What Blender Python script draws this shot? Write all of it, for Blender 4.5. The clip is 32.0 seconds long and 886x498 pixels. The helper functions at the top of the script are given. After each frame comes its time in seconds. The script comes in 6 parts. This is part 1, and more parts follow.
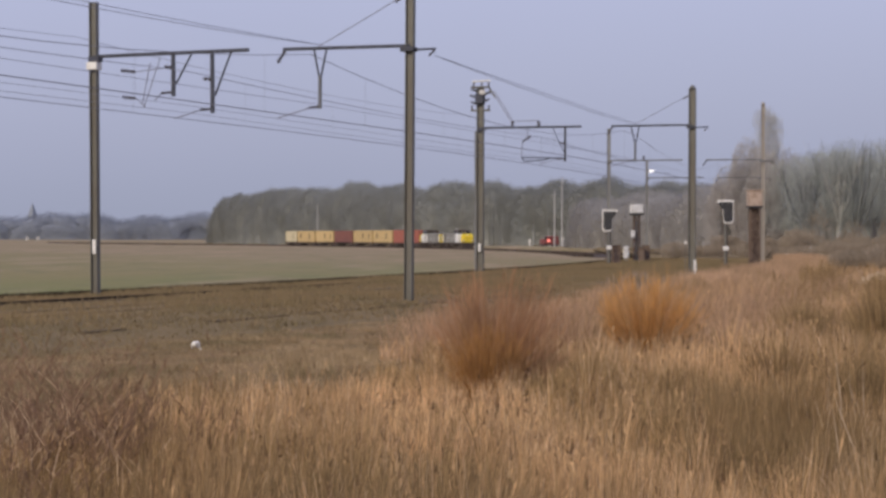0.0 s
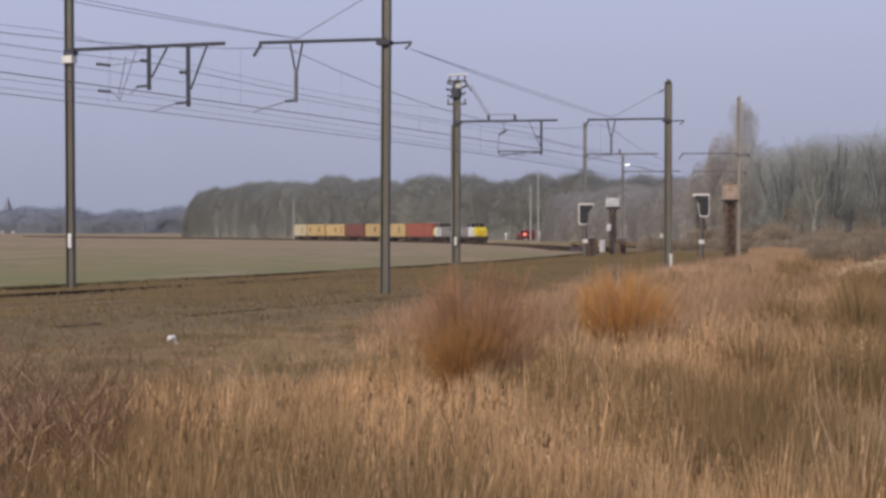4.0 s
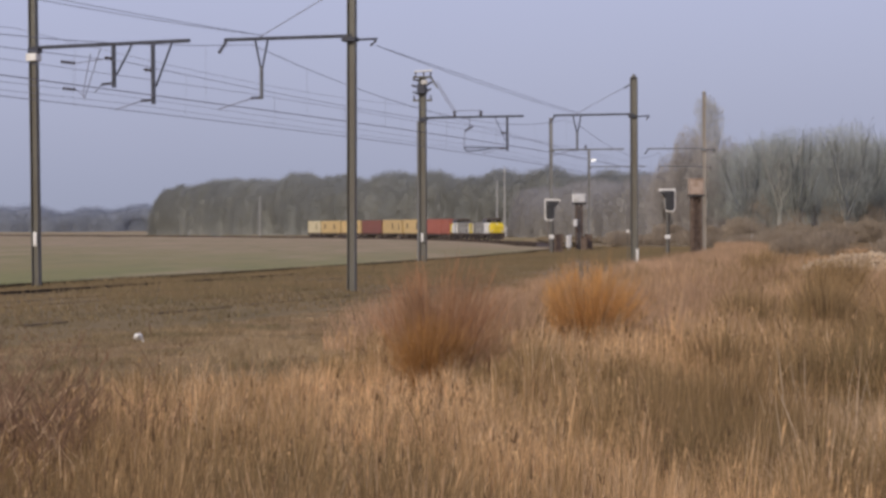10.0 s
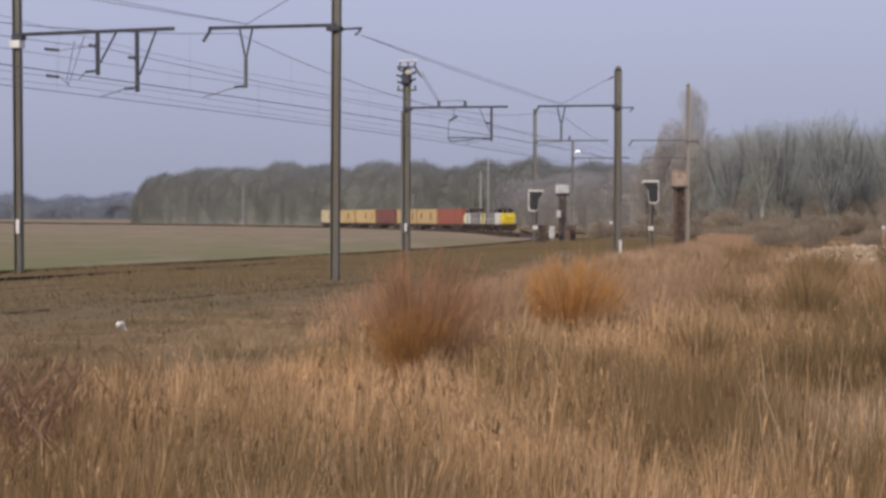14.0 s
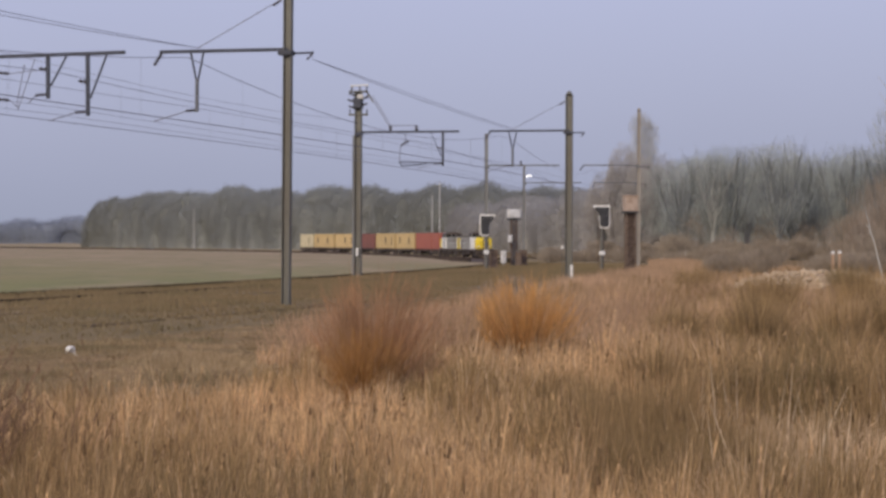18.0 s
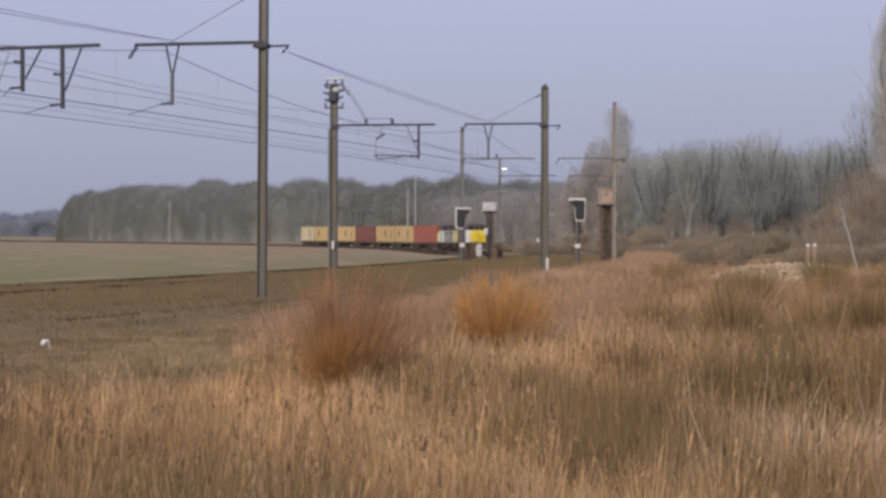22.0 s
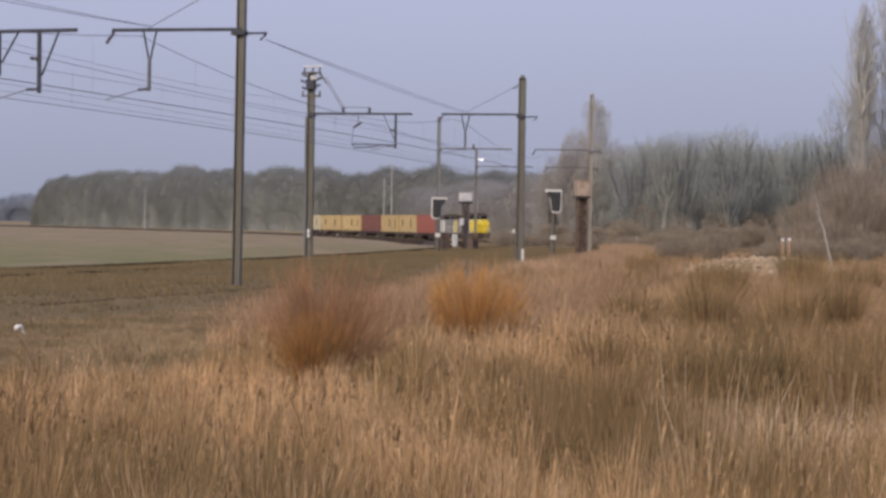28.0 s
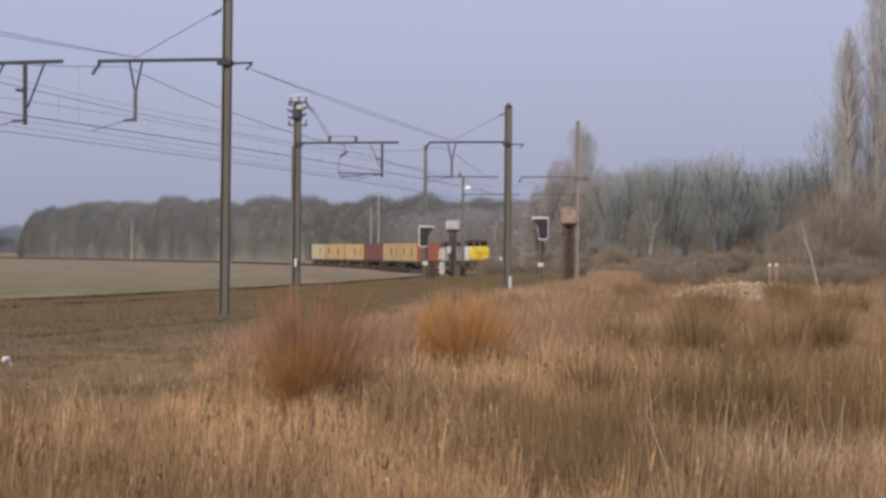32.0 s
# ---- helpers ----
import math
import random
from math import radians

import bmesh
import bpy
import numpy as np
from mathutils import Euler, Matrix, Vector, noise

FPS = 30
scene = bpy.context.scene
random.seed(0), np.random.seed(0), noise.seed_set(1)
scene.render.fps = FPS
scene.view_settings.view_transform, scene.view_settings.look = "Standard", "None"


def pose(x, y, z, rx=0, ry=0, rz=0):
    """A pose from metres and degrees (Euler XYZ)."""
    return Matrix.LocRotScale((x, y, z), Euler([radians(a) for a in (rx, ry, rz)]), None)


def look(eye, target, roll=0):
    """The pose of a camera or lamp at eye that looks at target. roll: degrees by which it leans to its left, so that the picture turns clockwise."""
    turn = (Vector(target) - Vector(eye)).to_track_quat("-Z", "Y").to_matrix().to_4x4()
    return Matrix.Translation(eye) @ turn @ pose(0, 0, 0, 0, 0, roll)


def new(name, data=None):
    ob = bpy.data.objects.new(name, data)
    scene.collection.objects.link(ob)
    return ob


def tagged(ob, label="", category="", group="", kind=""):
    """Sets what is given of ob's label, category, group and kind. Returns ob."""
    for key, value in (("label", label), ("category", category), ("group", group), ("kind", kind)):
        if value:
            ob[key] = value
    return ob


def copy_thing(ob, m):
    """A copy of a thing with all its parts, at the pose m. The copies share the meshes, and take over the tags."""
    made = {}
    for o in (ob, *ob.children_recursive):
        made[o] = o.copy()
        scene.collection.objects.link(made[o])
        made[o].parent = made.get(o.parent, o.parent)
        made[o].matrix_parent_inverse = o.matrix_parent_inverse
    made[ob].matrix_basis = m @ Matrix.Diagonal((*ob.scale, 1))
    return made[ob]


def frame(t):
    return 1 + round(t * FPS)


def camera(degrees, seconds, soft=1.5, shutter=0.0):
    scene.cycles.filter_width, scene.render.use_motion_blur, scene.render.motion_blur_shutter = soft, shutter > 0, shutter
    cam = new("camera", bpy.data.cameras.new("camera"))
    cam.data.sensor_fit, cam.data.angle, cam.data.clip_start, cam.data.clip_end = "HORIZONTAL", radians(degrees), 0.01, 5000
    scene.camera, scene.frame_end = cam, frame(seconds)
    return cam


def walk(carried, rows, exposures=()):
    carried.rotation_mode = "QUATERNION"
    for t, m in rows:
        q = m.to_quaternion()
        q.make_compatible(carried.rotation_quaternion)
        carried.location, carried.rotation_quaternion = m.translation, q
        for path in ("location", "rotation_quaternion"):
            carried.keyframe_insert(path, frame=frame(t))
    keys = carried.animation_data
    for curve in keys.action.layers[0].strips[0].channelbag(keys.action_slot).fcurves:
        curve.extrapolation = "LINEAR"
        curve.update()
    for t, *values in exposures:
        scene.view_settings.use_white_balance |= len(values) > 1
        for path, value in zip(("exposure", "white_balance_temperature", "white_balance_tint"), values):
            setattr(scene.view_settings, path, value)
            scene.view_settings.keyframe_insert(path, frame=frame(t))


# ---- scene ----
# Camera: held by hand on a tripod head beside a railway; it only pans, tilts and leans a little.
# Rows: seconds, yaw to the left, pitch up, lean, in degrees.
PATH = [
    (0, -0.008, -0.343, 0.08), (0.5, -0.320, -0.258, 0.03), (1, -0.391, -0.388, 0.09), (1.5, -0.378, -0.454, 0.00), (2, -0.408, -0.387, 0.10),
    (2.5, -0.375, -0.572, 0.30), (3, -0.448, -0.640, 0.12), (3.5, -0.602, -0.516, 0.13), (5.5, -1.086, -0.615, -0.31), (6, -1.189, -0.681, -0.38),
    (6.5, -1.265, -0.805, -0.38), (7, -1.366, -0.776, -0.35), (7.5, -1.405, -0.797, -0.33), (8, -1.398, -0.866, -0.24), (8.5, -1.417, -0.779, -0.23),
    (9, -1.417, -0.705, -0.15), (9.5, -1.572, -0.650, -0.20), (10, -1.661, -0.634, -0.26), (10.5, -1.688, -0.589, -0.23), (11, -1.719, -0.597, -0.16),
    (11.5, -1.744, -0.548, 0.08), (12, -1.790, -0.698, 0.07), (12.5, -1.900, -0.791, 0.12), (13, -2.096, -0.790, 0.08), (13.5, -2.128, -0.878, 0.23),
    (14, -2.145, -0.920, 0.13), (14.5, -2.347, -0.679, 0.10), (15, -3.198, -0.345, -0.06), (15.5, -3.501, -0.143, 0.16), (17.5, -3.933, -0.291, 0.40),
    (18, -3.550, -0.206, 0.20), (18.5, -3.541, -0.094, 0.08), (19, -3.726, -0.080, 0.16), (19.5, -3.598, -0.163, 0.05), (20, -3.660, -0.211, 0.15),
    (20.5, -3.807, -0.325, 0.20), (21, -3.877, -0.357, 0.19), (21.5, -4.002, -0.389, 0.16), (22, -4.252, -0.404, 0.16), (22.5, -4.248, -0.402, 0.11),
    (23, -4.400, -0.501, 0.11), (23.5, -4.436, -0.584, 0.31), (24, -4.474, -0.635, 0.39), (24.5, -4.489, -0.676, 0.24), (25, -4.680, -0.465, 0.42),
    (25.5, -4.893, -0.490, 0.42), (27.5, -4.962, -0.562, 0.69), (28, -4.963, -0.691, 0.90), (28.5, -4.976, -0.706, 1.00), (29, -5.107, -0.653, 1.00),
    (29.5, -5.068, -0.561, 0.64), (30, -5.036, -0.282, 0.55), (30.5, -5.085, -0.218, 0.52), (31, -5.049, -0.055, 0.57), (31.5, -5.113, -0.083, 0.72),
    (32, -5.321, 0.127, 0.41),
]

cam = camera(25.26, 32.0, soft=3.0)
EYE = (0.0, 0.0, 1.65)
walk(cam, [(t, pose(*EYE, 0, 0, yaw) @ pose(0, 0, 0, 90 + pitch) @ pose(0, 0, 0, 0, 0, lean)) for t, yaw, pitch, lean in PATH])

# ---- world and light: hazy overcast winter afternoon ----
SUN_UP, SUN_TURN = 32.0, 215.0
world = bpy.data.worlds.new("overcast_sky")
scene.world = world
world.use_nodes = True
wt = world.node_tree
wt.nodes.clear()
w_out = wt.nodes.new("ShaderNodeOutputWorld")
w_bg = wt.nodes.new("ShaderNodeBackground")
w_sky = wt.nodes.new("ShaderNodeTexSky")
w_sky.sky_type, w_sky.sun_disc = "NISHITA", False
w_sky.sun_elevation, w_sky.sun_rotation = radians(SUN_UP), radians(SUN_TURN)
w_sky.air_density, w_sky.dust_density, w_sky.ozone_density = 1.6, 4.0, 2.0
w_geo = wt.nodes.new("ShaderNodeTexCoord")
w_sep = wt.nodes.new("ShaderNodeSeparateXYZ")
w_ramp = wt.nodes.new("ShaderNodeValToRGB")
w_ramp.color_ramp.elements[0].position, w_ramp.color_ramp.elements[0].color = 0.0, (3.15, 3.40, 4.55, 1)
w_ramp.color_ramp.elements[1].position, w_ramp.color_ramp.elements[1].color = 0.16, (4.35, 4.58, 6.75, 1)
w_noise = wt.nodes.new("ShaderNodeTexNoise")
w_noise.inputs["Scale"].default_value, w_noise.inputs["Detail"].default_value = 3.0, 4.0
w_map = wt.nodes.new("ShaderNodeMapRange")
w_map.inputs["To Min"].default_value, w_map.inputs["To Max"].default_value = 0.94, 1.06
w_mul = wt.nodes.new("ShaderNodeMix")
w_mul.data_type, w_mul.blend_type = "RGBA", "MULTIPLY"
w_mul.inputs[0].default_value = 1.0
w_mix = wt.nodes.new("ShaderNodeMix")
w_mix.data_type = "RGBA"
w_mix.inputs[0].default_value = 0.88
wt.links.new(w_geo.outputs["Generated"], w_sep.inputs[0])
wt.links.new(w_geo.outputs["Generated"], w_noise.inputs["Vector"])
wt.links.new(w_sep.outputs["Z"], w_ramp.inputs[0])
wt.links.new(w_noise.outputs["Fac"], w_map.inputs["Value"])
wt.links.new(w_ramp.outputs["Color"], w_mul.inputs[6])
wt.links.new(w_map.outputs["Result"], w_mul.inputs[7])
wt.links.new(w_sky.outputs["Color"], w_mix.inputs[6])
wt.links.new(w_mul.outputs[2], w_mix.inputs[7])
wt.links.new(w_mix.outputs[2], w_bg.inputs["Color"])
w_bg.inputs["Strength"].default_value = 0.116
wt.links.new(w_bg.outputs[0], w_out.inputs[0])

sun = new("sun", bpy.data.lights.new("sun", "SUN"))
sun.data.energy, sun.data.angle, sun.data.color = 2.3, radians(12), (1.0, 0.86, 0.68)
a_el, a_az = radians(SUN_UP), radians(SUN_TURN)
sun.matrix_world = look((0, 0, 60), (-math.sin(a_az) * math.cos(a_el) * 10, -math.cos(a_az) * math.cos(a_el) * 10, 60 - 10 * math.sin(a_el)))


# ---- materials ----
def surface(name, base, rough=0.8, metal=0.0, scale=3.0, vary=0.25, fine=40.0, bump=0.15, dirt=None, dirt_at=0.55, island=0.0, per_object=0.0, patch=None, stretch=(1, 1, 1), thin=0.0):
    """A surface with noise at two scales; dirt is a second colour in stains; island, per_object: brightness from piece to piece."""
    m = bpy.data.materials.new(name)
    m.use_nodes = True
    nt = m.node_tree
    bs = nt.nodes["Principled BSDF"]
    bs.inputs["Roughness"].default_value, bs.inputs["Metallic"].default_value = rough, metal
    if rough >= 0.84:
        bs.inputs["Specular IOR Level"].default_value = 0.08
    geo = nt.nodes.new("ShaderNodeNewGeometry")
    tex = nt.nodes.new("ShaderNodeTexCoord")
    mp = nt.nodes.new("ShaderNodeMapping")
    mp.inputs["Scale"].default_value = stretch
    nt.links.new(geo.outputs["Position"] if patch == "world" else tex.outputs["Object"], mp.inputs["Vector"])
    big, small = nt.nodes.new("ShaderNodeTexNoise"), nt.nodes.new("ShaderNodeTexNoise")
    for nd, sc in ((big, scale), (small, fine)):
        nd.inputs["Scale"].default_value, nd.inputs["Detail"].default_value = sc, 5.0
        nt.links.new(mp.outputs[0], nd.inputs["Vector"])
    ramp = nt.nodes.new("ShaderNodeMapRange")
    ramp.inputs["From Min"].default_value, ramp.inputs["From Max"].default_value = dirt_at - 0.12, dirt_at + 0.12
    nt.links.new(big.outputs["Fac"], ramp.inputs["Value"])
    mix = nt.nodes.new("ShaderNodeMix")
    mix.data_type = "RGBA"
    nt.links.new(ramp.outputs["Result"], mix.inputs[0])
    mix.inputs[6].default_value = (*base, 1)
    mix.inputs[7].default_value = (*(dirt or [c * (1 - vary) for c in base]), 1)
    val = nt.nodes.new("ShaderNodeMapRange")
    val.inputs["To Min"].default_value, val.inputs["To Max"].default_value = 1 - vary, 1 + vary
    nt.links.new(small.outputs["Fac"], val.inputs["Value"])
    hsv = nt.nodes.new("ShaderNodeHueSaturation")
    nt.links.new(mix.outputs[2], hsv.inputs["Color"])
    last = val.outputs["Result"]
    for amount, node, socket in ((island, geo, "Random Per Island"), (per_object, None, "Random")):
        if amount:
            node = node or nt.nodes.new("ShaderNodeObjectInfo")
            rng = nt.nodes.new("ShaderNodeMapRange")
            rng.inputs["To Min"].default_value, rng.inputs["To Max"].default_value = 1 - amount, 1 + amount
            nt.links.new(node.outputs[socket], rng.inputs["Value"])
            mm = nt.nodes.new("ShaderNodeMath")
            mm.operation = "MULTIPLY"
            nt.links.new(last, mm.inputs[0])
            nt.links.new(rng.outputs["Result"], mm.inputs[1])
            last = mm.outputs[0]
    nt.links.new(last, hsv.inputs["Value"])
    nt.links.new(hsv.outputs["Color"], bs.inputs["Base Color"])
    if bump:
        bp = nt.nodes.new("ShaderNodeBump")
        bp.inputs["Strength"].default_value, bp.inputs["Distance"].default_value = bump, 0.02
        nt.links.new(small.outputs["Fac"], bp.inputs["Height"])
        nt.links.new(bp.outputs[0], bs.inputs["Normal"])
    if thin:
        # thin blades and twigs let part of the light through
        tl, mx = nt.nodes.new("ShaderNodeBsdfTranslucent"), nt.nodes.new("ShaderNodeMixShader")
        mx.inputs[0].default_value = thin
        nt.links.new(hsv.outputs["Color"], tl.inputs["Color"])
        nt.links.new(bs.outputs[0], mx.inputs[1])
        nt.links.new(tl.outputs[0], mx.inputs[2])
        nt.links.new(mx.outputs[0], nt.nodes["Material Output"].inputs["Surface"])
    return m


def glowing(name, color, strength):
    m = bpy.data.materials.new(name)
    m.use_nodes = True
    bs = m.node_tree.nodes["Principled BSDF"]
    bs.inputs["Base Color"].default_value = (*color, 1)
    bs.inputs["Emission Color"].default_value, bs.inputs["Emission Strength"].default_value = (*color, 1), strength
    return m


M_mast = surface("weathered_steel", (0.155, 0.15, 0.13), 0.6, 0.3, 1.2, 0.3, 30, 0.1, dirt=(0.10, 0.08, 0.06), stretch=(1, 1, 0.15))
# grey parts, and far masts whose distance haze is put into the colour
M_mast_far = surface("grey_paint_and_hazed_steel", (0.235, 0.238, 0.24), 0.6, 0.2, 1.2, 0.25, 30, 0.1, dirt=(0.12, 0.11, 0.09), stretch=(1, 1, 0.15))
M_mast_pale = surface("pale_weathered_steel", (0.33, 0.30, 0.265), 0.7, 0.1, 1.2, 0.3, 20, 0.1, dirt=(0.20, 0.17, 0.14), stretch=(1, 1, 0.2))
M_wire = surface("oxidised_wire", (0.22, 0.22, 0.265), 0.55, 0.5, 4, 0.2, 40, 0)
M_insul = surface("brown_glazed_insulator", (0.05, 0.035, 0.03), 0.3, 0, 6, 0.2, 40, 0.05)
M_white = surface("white_enamel", (0.78, 0.77, 0.74), 0.5, 0, 5, 0.08, 60, 0.03, dirt=(0.6, 0.58, 0.53))
# black lifted slightly: the haze veil is put into the colour
M_black = surface("matt_black_paint", (0.05, 0.05, 0.052), 0.6, 0, 5, 0.2, 60, 0.05)
M_rust = surface("rusted_steel", (0.185, 0.14, 0.112), 0.9, 0.1, 3, 0.35, 40, 0.3, dirt=(0.11, 0.075, 0.058))
M_box = surface("faded_cream_paint", (0.44, 0.34, 0.27), 0.8, 0, 4, 0.2, 30, 0.1, dirt=(0.31, 0.225, 0.165))
M_concrete = surface("weathered_concrete", (0.30, 0.27, 0.22), 0.9, 0, 3, 0.2, 50, 0.3, dirt=(0.2, 0.17, 0.13))
M_ballast = surface("brown_ballast", (0.212, 0.157, 0.086), 0.95, 0, 0.5, 0.3, 16, 1.0, dirt=(0.16, 0.123, 0.064), patch="world")
# brown ballast with the shade below the train put into its colour
M_ballast_shaded = surface("brown_ballast_and_shade", (0.085, 0.066, 0.058), 0.95, 0, 0.5, 0.3, 10, 1.0, dirt=(0.065, 0.05, 0.045), patch="world")
# rusty rail with its shaded side put into the colour
M_rail_shaded = surface("rail_rust_and_shade", (0.07, 0.052, 0.042), 0.9, 0.0, 4, 0.3, 40, 0.1)
M_rail = surface("rusty_rail", (0.19, 0.14, 0.085), 0.9, 0.0, 4, 0.3, 40, 0.1)
# dark limbs lifted a little: haze is put into the colour
M_limb = surface("dark_grey_limbs", (0.235, 0.245, 0.24), 0.95, 0, 1.5, 0.3, 20, 0.5, stretch=(1, 1, 0.2), per_object=0.2)
M_birch = surface("pale_bark", (0.53, 0.52, 0.48), 0.9, 0, 1.5, 0.3, 12, 0.3, dirt=(0.36, 0.345, 0.31), stretch=(1, 1, 0.4))
# twigs of the right-hand wood, paled by haze in the colour
M_twig = surface("bare_grey_twigs", (0.415, 0.44, 0.405), 0.95, 0, 0.6, 0.25, 6, 0, island=0.35, per_object=0.18, thin=0.25)
# far twigs: distance haze is put into the pale grey
M_twig_far = surface("hazed_far_twigs", (0.405, 0.412, 0.385), 0.95, 0, 0.03, 0.15, 0.4, 0, island=0.05, per_object=0.15, thin=0.5)
# the bright gaps between the trunks are put into this pale grey
M_interior = surface("inner_twigs_and_bright_gaps", (0.41, 0.425, 0.415), 0.95, 0, 0.12, 0.15, 0.9, 0.0)
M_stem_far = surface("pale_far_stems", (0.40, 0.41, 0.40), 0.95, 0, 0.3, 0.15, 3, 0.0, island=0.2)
# body of the far wood, paled by haze in its base colour
M_mass = surface("hazed_far_mass", (0.315, 0.322, 0.30), 0.95, 0, 0.12, 0.12, 0.9, 0.0, dirt=(0.26, 0.276, 0.27), per_object=0.0, stretch=(1, 1, 0.35))
# distance haze is put into the blue-grey of the horizon's trees and tower
M_mass_far = surface("hazed_distant_mass", (0.245, 0.268, 0.31), 0.95, 0, 0.05, 0.15, 0.4, 0.0)
# brown thicket: haze is put into both of its pale browns
M_mass_brown = surface("hazed_brown_mass", (0.335, 0.322, 0.298), 0.95, 0, 0.12, 0.12, 0.9, 0.0)
M_haze_brown = surface("hazed_brown_twigs", (0.41, 0.393, 0.37), 0.95, 0, 0.1, 0.15, 0.8, 0, island=0.08, thin=0.55)
M_poplar = surface("pale_poplar_twigs", (0.50, 0.495, 0.475), 0.95, 0, 0.6, 0.25, 6, 0, island=0.4, thin=0.25)
M_scrub = surface("brown_scrub_twigs", (0.325, 0.265, 0.205), 0.95, 0, 0.5, 0.3, 6, 0, island=0.3, per_object=0.2, thin=0.2)
M_red = surface("red_brown_stems", (0.42, 0.235, 0.13), 0.85, 0, 2, 0.25, 20, 0, dirt=(0.27, 0.165, 0.095), island=0.4, thin=0.2)
M_orange = surface("orange_stems", (0.60, 0.33, 0.12), 0.85, 0, 2, 0.25, 20, 0, dirt=(0.50, 0.30, 0.14), island=0.35, thin=0.2)
M_stalk = surface("dark_branching_stalks", (0.24, 0.15, 0.098), 0.9, 0, 1.0, 0.2, 6, 0, island=0.35, thin=0.2)
M_grass = surface("dry_straw", (0.68, 0.446, 0.242), 0.9, 0, 0.42, 0.42, 13.0, 0, dirt=(0.30, 0.205, 0.10), dirt_at=0.5, island=0.42, patch="world", stretch=(1, 0.6, 0.3), thin=0.2)
M_pinkgrass = surface("pinkish_dry_grass", (0.53, 0.355, 0.23), 0.9, 0, 0.3, 0.32, 7.0, 0, dirt=(0.36, 0.248, 0.148), dirt_at=0.5, island=0.28, patch="world", stretch=(1, 0.6, 0.3), thin=0.2)
M_weed = surface("dark_dry_weeds", (0.272, 0.181, 0.091), 0.9, 0, 0.5, 0.35, 12, 0, dirt=(0.215, 0.16, 0.083), island=0.35, patch="world", stretch=(1, 0.6, 0.3), thin=0.2)
M_tussock = surface("brown_tussock_blades", (0.36, 0.245, 0.125), 0.9, 0, 0.8, 0.25, 4, 0, dirt=(0.25, 0.175, 0.09), island=0.55, patch="world", thin=0.2)
M_core = surface("orange_brown_stems", (0.40, 0.215, 0.08), 0.85, 0, 2, 0.25, 20, 0, dirt=(0.21, 0.12, 0.055), island=0.4, thin=0.2)
M_short = surface("dull_short_grass", (0.37, 0.275, 0.165), 0.9, 0, 0.33, 0.3, 4, 0, dirt=(0.2, 0.162, 0.092), island=0.35, patch="world", thin=0.2)
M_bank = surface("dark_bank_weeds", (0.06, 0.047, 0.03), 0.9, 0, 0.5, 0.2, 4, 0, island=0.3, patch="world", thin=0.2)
# rough weeds with the shade below the train put into their colour
M_lineside = surface("lineside_weeds_and_shade", (0.10, 0.078, 0.066), 0.9, 0, 0.2, 0.2, 2, 0, island=0.15, patch="world", thin=0.2)
M_pink = surface("pinkish_brown_stems", (0.46, 0.305, 0.195), 0.9, 0, 1.0, 0.25, 6, 0, dirt=(0.36, 0.24, 0.15), island=0.35, thin=0.25)
# horizon twigs: the blue-grey holds the distance haze
M_distant = surface("hazed_distant_twigs", (0.255, 0.278, 0.33), 0.95, 0, 0.03, 0.2, 0.4, 0, island=0.06, thin=0.25)
M_palegrass = surface("bleached_grass", (0.70, 0.51, 0.33), 0.9, 0, 1.5, 0.25, 6, 0, dirt=(0.52, 0.37, 0.23), island=0.4, patch="world", thin=0.2)
# twigs of the young trees, with haze put into the colour
M_thicket = surface("brown_grey_twigs", (0.44, 0.41, 0.38), 0.95, 0, 0.6, 0.25, 6, 0, island=0.35, thin=0.25)
M_stalkpale = surface("bleached_stalks", (0.60, 0.47, 0.33), 0.9, 0, 1.5, 0.2, 6, 0, dirt=(0.48, 0.36, 0.25), island=0.3, patch="world", thin=0.2)
M_bramble = surface("grey_brown_bramble_twigs", (0.355, 0.295, 0.225), 0.95, 0, 0.4, 0.25, 4, 0, island=0.25, patch="world", thin=0.25)
M_pole = surface("pale_grey_pole", (0.55, 0.54, 0.52), 0.7, 0, 3, 0.1, 20, 0.05)
M_mound = surface("tan_earth", (0.36, 0.265, 0.17), 0.95, 0, 1.2, 0.3, 10, 0.6, dirt=(0.25, 0.18, 0.11))
M_bedweed = surface("sparse_brown_weeds", (0.255, 0.19, 0.108), 0.9, 0, 0.3, 0.25, 3, 0, dirt=(0.205, 0.162, 0.09), island=0.1, patch="world", thin=0.2)
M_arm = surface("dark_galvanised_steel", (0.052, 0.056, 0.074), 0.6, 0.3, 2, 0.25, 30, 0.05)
# pale drop posts, and far arms with haze put into the colour
M_arm_far = surface("pale_and_hazed_galvanised_steel", (0.17, 0.175, 0.185), 0.65, 0.2, 2, 0.2, 30, 0.05)
M_plume = surface("straw_plumes", (0.52, 0.345, 0.185), 0.9, 0, 0.8, 0.3, 2.6, 0, dirt=(0.33, 0.21, 0.115), island=0.55, patch="world", thin=0.2)
M_seed = surface("dark_seed_heads", (0.175, 0.11, 0.062), 0.9, 0, 1, 0.2, 5, 0, island=0.3, patch="world")
M_rubble = surface("pale_rubble", (0.40, 0.30, 0.20), 0.9, 0, 1.0, 0.2, 14, 0.5, dirt=(0.34, 0.28, 0.2), island=0.3)
M_trough = surface("mossy_concrete", (0.135, 0.10, 0.06), 0.95, 0, 0.35, 0.35, 12, 0.4, dirt=(0.19, 0.14, 0.08), patch="world")
M_yellow = surface("yellow_loco_paint", (0.80, 0.62, 0.035), 0.4, 0, 1.2, 0.12, 20, 0.02, dirt=(0.62, 0.47, 0.05))
